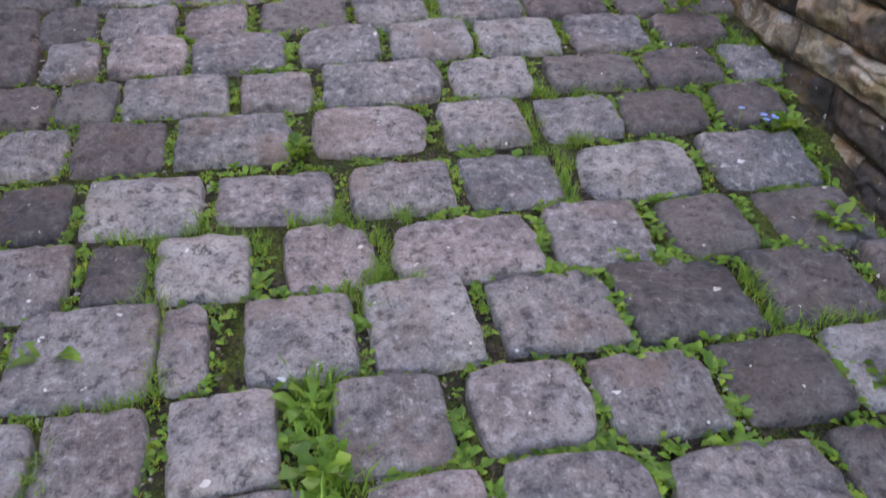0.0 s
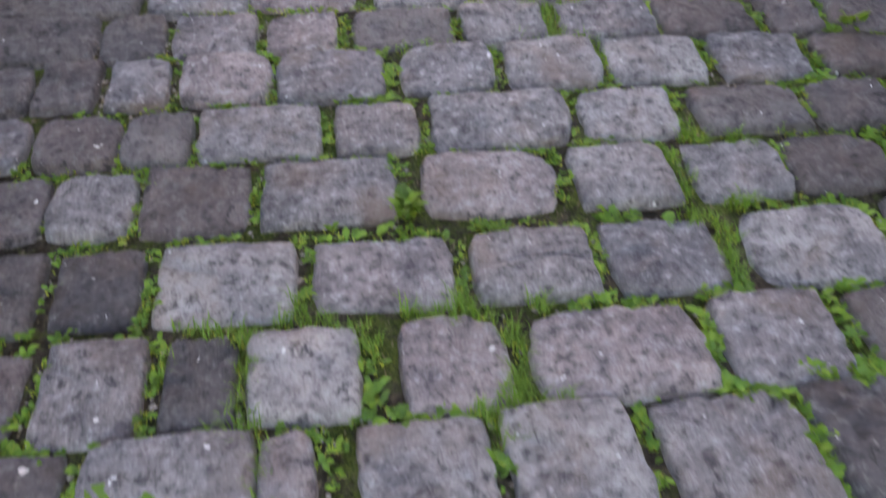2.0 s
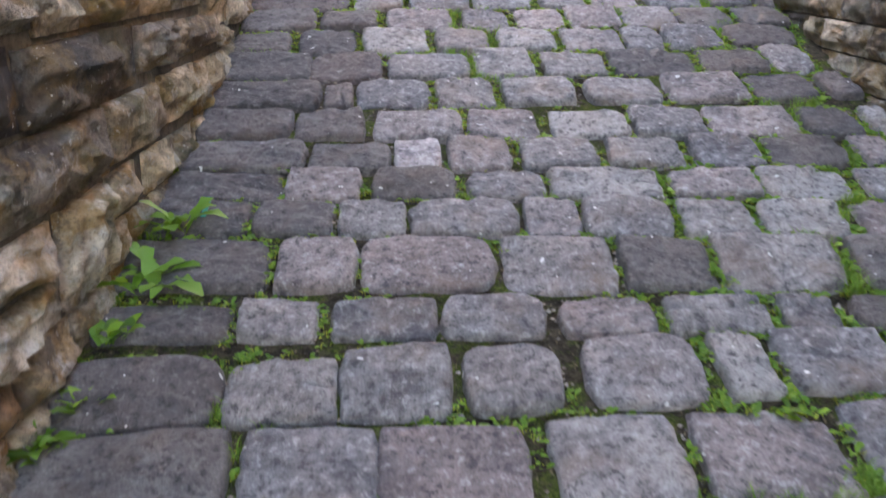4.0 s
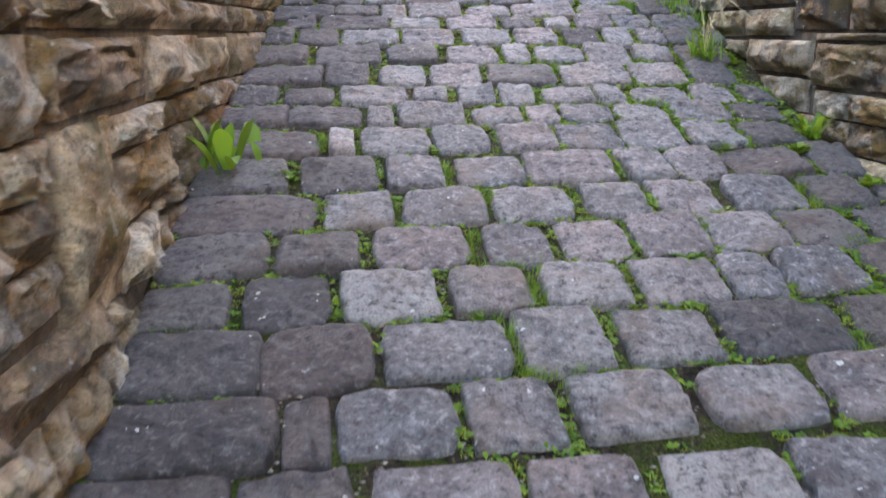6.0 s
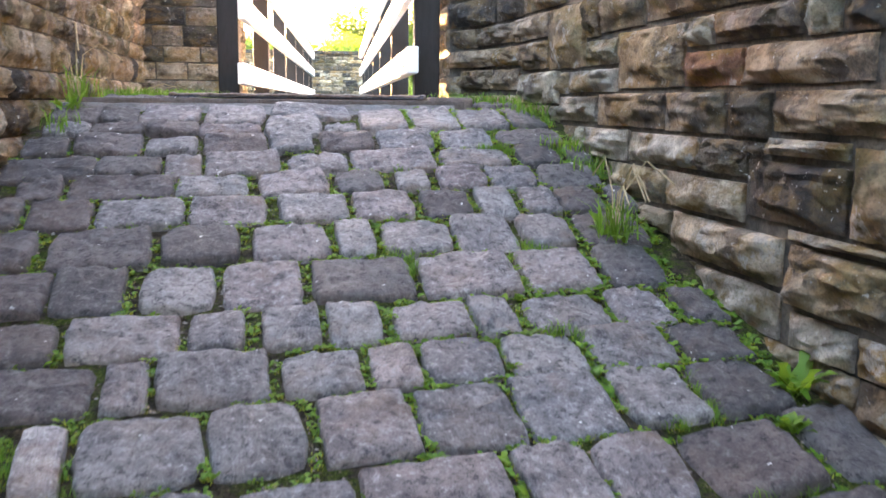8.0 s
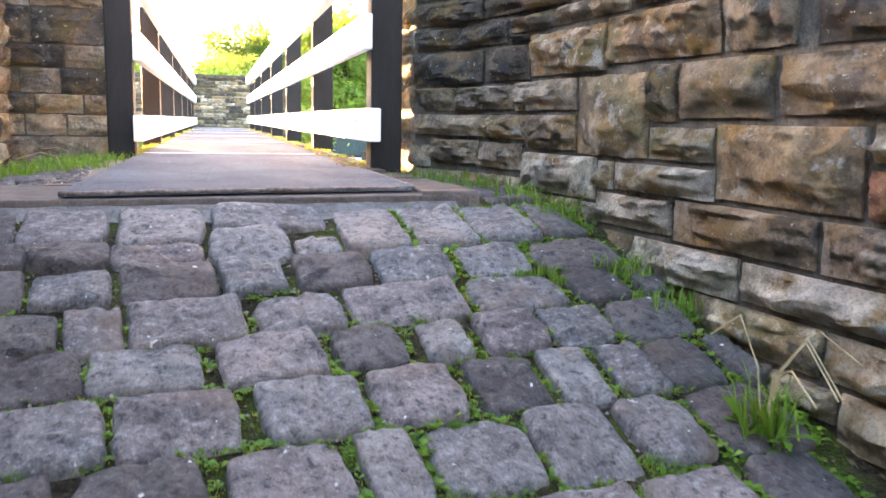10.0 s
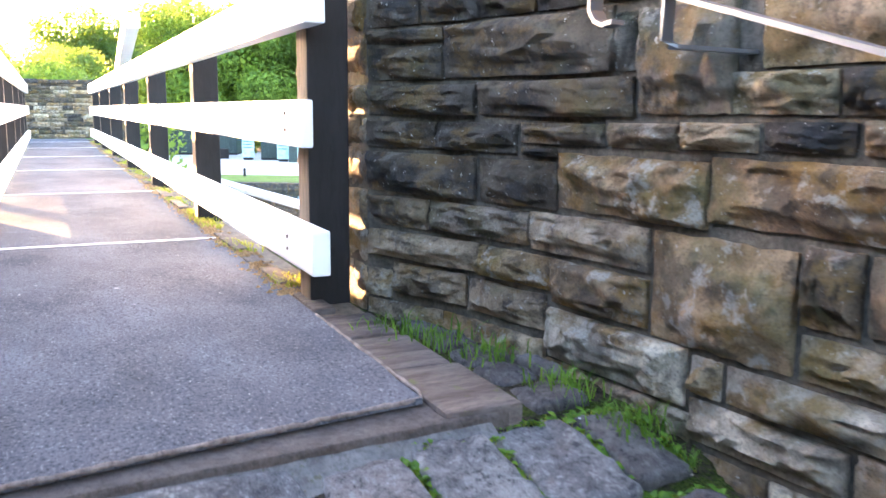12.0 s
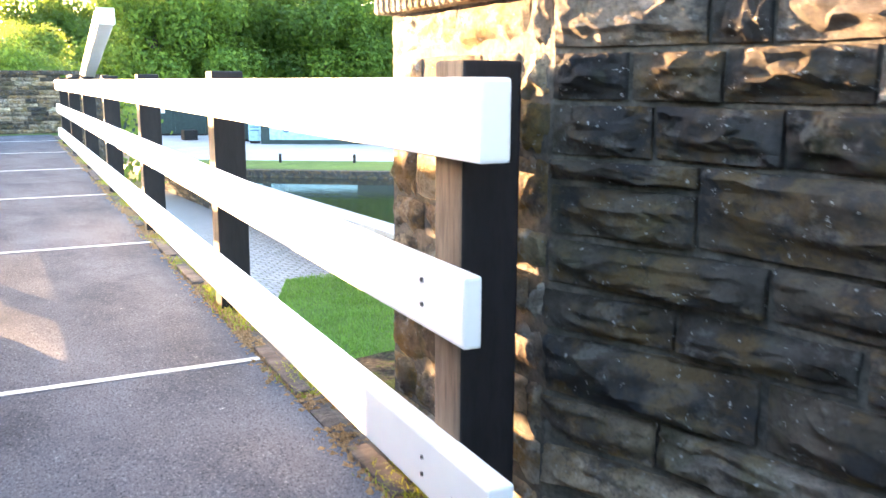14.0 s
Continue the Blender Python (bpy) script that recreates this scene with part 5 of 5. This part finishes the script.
def joint_weeds():
    rng = random.Random(88)
    lv, lf, gv, gf, mv, mf = [], [], [], [], [], []

    def growth(x, y):
        g = 0.5 + 0.9 * noise.noise((x * 1.9, y * 1.3, 4.2)) + 0.5 * noise.noise((x * 5, y * 5, 9))
        wet = 0.46 + 0.70 * min(1.0, max(0.0, (x + 0.85) / 0.8)) + (0.5 if x > 0.45 else 0)
        if y < 2.2:
            wet += 0.25 * min(1.0, max(0.0, (x + 0.9) / 0.5))
        if y > 7.75 and x < 0.1:
            wet *= 0.1
        return g * wet

    for p, q, y0, y1 in JOINTS:
        per = []
        n_x, n_y = max(2, int((q - p) / 0.011)), max(2, int((y1 - y0) / 0.011))
        per += [(p + (q - p) * rng.random(), y1 + rng.uniform(-0.004, 0.03)) for _ in range(n_x)]
        per += [(q + rng.uniform(-0.003, 0.028), y0 + (y1 - y0) * rng.random()) for _ in range(n_y)]
        for x, y in per:
            g = growth(x, y)
            if x > along(RIGHT_WALL, y) or g < 0.15 or rng.random() > 0.45 + g * 0.7:
                continue
            base = Vector((x, y, ground_z(x, y) + rng.uniform(0.004, 0.016)))
            up = Vector((0, -0.27, 1)).normalized()
            kind = noise.noise((x * 3.1, y * 3.1, 1.7))
            for _ in range(rng.choice((4, 5, 7))):
                a = rng.uniform(0, 6.28)
                way = Vector((math.cos(a), math.sin(a), rng.uniform(0.05, 0.8)))
                off = Vector((rng.uniform(-0.012, 0.012), rng.uniform(-0.012, 0.012), 0))
                if kind > -0.36:
                    size = rng.uniform(0.004, 0.012) * (1.4 if g > 0.75 else 1.0)
                    leaf(lv, lf, base + off, way, up, size * 2.0, size, rng.uniform(0.2, 0.7))
                else:
                    for _ in range(2):
                        a = rng.uniform(0, 6.28)
                        blade(gv, gf, base + off + Vector((rng.uniform(-0.01, 0.01), rng.uniform(-0.01, 0.01), 0)), Vector((math.cos(a), math.sin(a), 0)), rng.uniform(0.012, 0.034) * (1 + 0.4 * max(0, g)), rng.uniform(0.0018, 0.0035))
            if rng.random() < 0.8:
                for _ in range(7):
                    a = rng.uniform(0, 6.28)
                    o = Vector((rng.uniform(-0.014, 0.014), rng.uniform(-0.014, 0.014), -0.004))
                    blade(mv, mf, base + o, Vector((math.cos(a), math.sin(a), 0)), rng.uniform(0.006, 0.014), 0.003)
    tagged(new("joint_weeds", mesh_of("joint_weeds", lv, lf, M_WEED)), "small green weeds growing in the sett joints", "weeds", kind="stuff")
    tagged(new("joint_grass", mesh_of("joint_grass", gv, gf, M_GRASS)), "short grass growing in the sett joints", "grass", kind="stuff")
    tagged(new("joint_moss", mesh_of("joint_moss", mv, mf, M_MOSS)), "yellow-green moss in the sett joints", "moss", kind="stuff")


joint_weeds()


def joint_grit():
    """Crumbs of stone and soil lying in the joints."""
    rng = random.Random(44)
    v, f = [], []
    for p, q, y0, y1 in JOINTS:
        for _ in range(rng.choice((8, 12, 16))):
            if rng.random() < 0.5:
                x, y = p + (q - p) * rng.random(), y1 + rng.uniform(-0.002, 0.026)
            else:
                x, y = q + rng.uniform(-0.002, 0.024), y0 + (y1 - y0) * rng.random()
            s = rng.uniform(0.0025, 0.008)
            c = Vector((x, y, ground_z(x, y) + 0.008))
            k = len(v)
            v.extend([c + s * Vector((rng.uniform(0.6, 1.3) * dx, rng.uniform(0.6, 1.3) * dy, rng.uniform(0.5, 1.0) * dz)) for dx, dy, dz in ((1, 0, 0), (-1, 0, 0), (0, 1, 0), (0, -1, 0), (0, 0, 1))])
            f.extend([(k, k + 2, k + 4), (k + 2, k + 1, k + 4), (k + 1, k + 3, k + 4), (k + 3, k, k + 4)])
    tagged(new("joint_grit", mesh_of("joint_grit", v, f, M_GRIT)), "crumbs of stone and soil in the sett joints", "grit", kind="stuff")


joint_grit()


def rosette(x, y, n, length, width, rise, label, seed, lobed=False, z=None, material=None, category="weed"):
    rng = random.Random(seed)
    z = ground_z(x, y) + 0.01 if z is None else z
    ob = anchor("weed_plant", (x, y, z), label, category, "weeds along the ramp")
    v, f = [], []
    for k in range(int(n * 1.7)):
        a = 2.4 * k + rng.uniform(-0.5, 0.5)
        way = Vector((math.cos(a), math.sin(a), rise * rng.uniform(0.3, 1.7)))
        s = rng.uniform(0.4, 0.95)
        leaf(v, f, Vector((rng.gauss(0, 0.18) * length, rng.gauss(0, 0.18) * length, 0)), way, Vector((0, 0, 1)), length * s, width * s, rng.uniform(0.3, 0.7), lobed)
        if length >= 0.14:      # a large plant: every leaf is a part
            new("leaf", mesh_of("leaf", v, f, material or M_WEED, True)).parent = ob
            v, f = [], []
    if v:
        new("foliage", mesh_of("foliage", v, f, material or M_WEED, True)).parent = ob
    return ob


def tussock(x, y, n, tall, label, seed, spread=0.03, z=None, dry=0):
    rng = random.Random(seed)
    z = ground_z(x, y) if z is None else z
    ob = anchor("grass_tuft", (x, y, z), label, "grass", "weeds along the ramp")
    v, f = [], []
    for _ in range(n):
        a = rng.uniform(0, 6.28)
        b = Vector((rng.gauss(0, spread), rng.gauss(0, spread), 0.0))
        blade(v, f, b, Vector((math.cos(a), math.sin(a), 0)) * rng.uniform(0.3, 1.0), tall * rng.uniform(0.45, 1.1), rng.uniform(0.004, 0.007))
    o = new("foliage", mesh_of("foliage", v, f, M_GRASS))
    o.parent = ob
    for k in range(dry):
        a = rng.uniform(0, 6.28)
        pts = [(0, 0, 0), (0.03 * math.cos(a), 0.03 * math.sin(a), tall * 0.9), (0.10 * math.cos(a), 0.10 * math.sin(a), tall * rng.uniform(1.0, 1.5)), (0.20 * math.cos(a), 0.20 * math.sin(a), tall * rng.uniform(0.5, 1.3))]
        part("dry_stalk", tube(pts, 0.0028, 5), M_STRAW, ob, "dry straw-coloured stalk")
    return ob


rosette(-1.32, 5.80, 9, 0.27, 0.085, 1.7, "broad-leaved dock plant against the foot of the wall", 1)
rosette(-1.14, 5.73, 12, 0.07, 0.03, 0.6, "small green weed between two setts", 2)
rosette(-1.29, 3.68, 9, 0.17, 0.06, 0.7, "thistle with long jagged leaves at the wall's foot", 3, True)
rosette(-1.26, 3.46, 11, 0.18, 0.06, 0.6, "thistle with long jagged leaves at the wall's foot", 4, True)
rosette(-1.29, 3.26, 16, 0.09, 0.045, 0.7, "leafy weed at the wall's foot", 5)
rosette(-1.05, 4.02, 10, 0.06, 0.028, 0.6, "small green weed between two setts", 6)
rosette(0.82, 6.12, 13, 0.15, 0.04, 1.0, "dandelion plant in the joint under the wall", 7, True)
rosette(0.72, 5.98, 26, 0.06, 0.03, 1.0, "pale leafy weed under the wall", 8)
rosette(0.86, 5.7, 22, 0.07, 0.03, 0.9, "pale leafy weed under the wall", 9)
rosette(0.68, 6.99, 12, 0.16, 0.03, 1.2, "dandelion plant with narrow leaves under the wall", 10, True)
tussock(0.68, 7.0, 80, 0.20, "grass tuft with dry stalks against the wall", 11, 0.03, None, 5)
rosette(-0.08, 0.86, 18, 0.10, 0.028, 0.5, "grey-green weed in a wide joint", 12, True)
rosette(-0.10, 1.08, 16, 0.085, 0.04, 0.6, "green weed in a wide joint", 13, True)
for k in range(8):
    tussock(-0.06 - 0.02 * (k % 4), 0.74 + 0.075 * k, 45, 0.075, "fine grass in a wide joint", 170 + k, 0.022)
for k in range(9):
    rosette(-0.07 + 0.012 * (k % 3) - 0.035 * (k // 3), 0.80 + 0.055 * k, 9, 0.06, 0.024, 0.8, "green weed in a wide joint", 140 + k, k % 2 == 0)
rosette(-0.13, 1.22, 12, 0.07, 0.035, 0.6, "green weed in a wide joint", 14)
rosette(-1.29, 3.06, 14, 0.08, 0.035, 0.7, "leafy weed at the wall's foot", 105)
rosette(-1.32, 2.94, 18, 0.10, 0.04, 0.7, "leafy weed at the wall's foot", 106)
rosette(-0.19, 2.07, 16, 0.07, 0.03, 0.7, "pale green weed in a wide joint", 107)
rosette(1.05, 3.38, 20, 0.11, 0.03, 0.9, "leafy weed under the wall", 108)
rosette(-0.62, 1.36, 14, 0.08, 0.035, 0.5, "green weed in a wide joint", 15)
rosette(1.12, 2.15, 22, 0.10, 0.032, 0.9, "forget-me-not plant under the wall", 16)
rosette(1.10, 1.75, 20, 0.09, 0.03, 0.8, "leafy weed under the wall", 17)
rosette(0.98, 1.25, 20, 0.07, 0.035, 0.6, "leafy weed under the wall", 18)
rosette(1.0, 3.4, 24, 0.10, 0.035, 0.9, "leafy weed under the wall", 19)
rosette(1.03, 2.8, 18, 0.09, 0.032, 0.9, "leafy weed under the wall", 20)
tussock(-1.33, 8.40, 50, 0.26, "tall grass tuft at the wall's foot", 21, 0.03, None, 3)
tussock(-1.33, 7.98, 40, 0.12, "grass tuft at the wall's foot", 22, 0.04)
rosette(-1.33, 8.2, 14, 0.14, 0.03, 1.4, "upright leafy weed at the wall's foot", 23)
for k, (x, y) in enumerate(((0.70, 8.45), (0.66, 8.75), (0.60, 9.0), (0.72, 8.2), (0.52, 9.15), (0.78, 7.55), (0.76, 7.75))):
    tussock(x, y, 90, 0.10, "soft grass between setts and wall", 30 + k, 0.05)
for k in range(14):
    tussock(-1.30 + 0.035 * (k % 8) + 0.02 * k, 9.2 + 0.13 * k, 90, 0.09, "soft grass beside the bridge deck", 50 + k, 0.06, 2.31, 1 if k % 5 == 0 else 0)


def flowers(x, y, z):
    rng = random.Random(2)
    for k in range(5):
        f = anchor("forget_me_not", (x + rng.uniform(-0.06, 0.06), y + rng.uniform(-0.06, 0.06), z + rng.uniform(0.03, 0.07)), "tiny pale blue forget-me-not flower", "flower", "blue flowers")
        bm = bmesh.new()
        for j in range(5):
            a = 2 * math.pi * j / 5
            c = Vector((0.006 * math.cos(a), 0.006 * math.sin(a), 0))
            vs = [bm.verts.new(c + Vector((0.005 * math.cos(t), 0.005 * math.sin(t), 0.001))) for t in (0, 1.05, 2.1, 3.15, 4.2, 5.25)]
            bm.faces.new(vs)
        part("petals", bm, M_BLUE, f)
        part("stem", tube([(0, 0, -0.08), (0, 0, 0)], 0.0012, 5), M_WEED, f)


flowers(1.05, 2.13, ground_z(1.05, 2.13) + 0.02)


def edge_moss():
    """Moss cushions and tufts along the deck's right edge and under the rails."""
    rng = random.Random(71)
    v, f = [], []
    for _ in range(9000):
        y = 9.5 + 17.5 * rng.random() ** 1.6
        if noise.noise((y * 1.1, 0, 5)) < -0.05:
            continue
        b = Vector((bridge_x(y, 1.23 + rng.gauss(0, 0.035)), y, 2.335))
        a = rng.uniform(0, 6.28)
        blade(v, f, b, Vector((math.cos(a), math.sin(a), 0)), rng.uniform(0.012, 0.04), 0.006)
    for _ in range(2500):
        y = 11.0 + 15 * rng.random()
        b = Vector((bridge_x(y, -0.06 + rng.gauss(0, 0.03)), y, 2.33))
        a = rng.uniform(0, 6.28)
        blade(v, f, b, Vector((math.cos(a), math.sin(a), 0)), rng.uniform(0.012, 0.04), 0.006)
    tagged(new("edge_moss", mesh_of("edge_moss", v, f, M_MOSS)), "yellow moss along the edges of the bridge deck", "moss", kind="stuff")


edge_moss()


def edge_litter():
    """Soil crumbs and dead leaf flakes gathered along the deck's edge."""
    rng = random.Random(73)
    v, f = [], []
    for _ in range(9000):
        y = 9.75 + 16.0 * rng.random() ** 1.3
        off = 1.19 + 0.03 * noise.noise((y * 2.2, 0, 2)) + rng.gauss(0, 0.03)
        if noise.noise((y * 0.9, 3, 1)) < -0.35:
            continue
        c = Vector((bridge_x(y, off), y, 2.332 + rng.uniform(0, 0.014)))
        s = rng.uniform(0.005, 0.019)
        k = len(v)
        v.extend([c + s * Vector((rng.uniform(0.5, 1.4) * dx, rng.uniform(0.5, 1.4) * dy, rng.uniform(0.2, 0.9) * dz)) for dx, dy, dz in ((1, 0, 0), (-1, 0, 0), (0, 1, 0), (0, -1, 0), (0, 0, 1))])
        f.extend([(k, k + 2, k + 4), (k + 2, k + 1, k + 4), (k + 1, k + 3, k + 4), (k + 3, k, k + 4)])
    tagged(new("edge_litter", mesh_of("edge_litter", v, f, M_LITTER)), "brown soil and dead leaf flakes along the deck's edge", "litter", kind="stuff")


edge_litter()


def lawn_grass():
    """Longish grass on the small lawn below the bridge."""
    rng = random.Random(74)
    v, f = [], []
    while len(f) < 26000:
        x, y = rng.uniform(5.3, 9.2), rng.uniform(20.9, 27.3)
        if x < 5.25 + 0.06 * abs(y - 21) or x > 8.0 + 0.4 * (y - 20.8) or (y > 26.8 and x > 8.6) or (y > 25 and x < 5.6 + 0.5 * (y - 25)):
            continue
        a = rng.uniform(0, 6.28)
        tall = 0.07 + 0.09 * max(0.0, noise.noise((x * 1.3, y * 1.3, 6)) + 0.3)
        blade(v, f, Vector((x, y, LOWER + 0.045)), Vector((math.cos(a), math.sin(a), 0)), tall * rng.uniform(0.6, 1.3), rng.uniform(0.012, 0.022))
    tagged(new("lawn_grass", mesh_of("lawn_grass", v, f, M_GRASS)), "longish green grass on the small lawn", "grass", kind="stuff")


lawn_grass()

mark = new("paint_mark", from_bm("paint_mark", box((-0.007, -0.05, -0.002), (0.007, 0.05, 0.002), 0.001, pose(-1.20, 3.75, ramp_z(3.75) + 0.014, 15.5, 0, 4)), M_TEAL))
tagged(mark, "short stroke of teal paint on a sett", "paint mark")

# ---- setts and pavers between the sill and the walls
rng = random.Random(15)
for j in range(6):
    y = 8.98 + 0.17 * j
    x = -1.33
    while x < -0.95:
        w = rng.uniform(0.12, 0.2)
        ob = lay_sett(x, min(x + w - 0.015, -0.9), y, y + 0.155)
        x += w
for j in range(5):
    y = 8.36 + 0.19 * j
    x = 0.56 + 0.01 * j
    while x < along(RIGHT_WALL, y + 0.1) - 0.09:
        w = rng.uniform(0.14, 0.2)
        lay_sett(x, min(x + w - 0.02, along(RIGHT_WALL, y + 0.1) - 0.02), y, y + 0.165, lift=-0.01)
        x += w
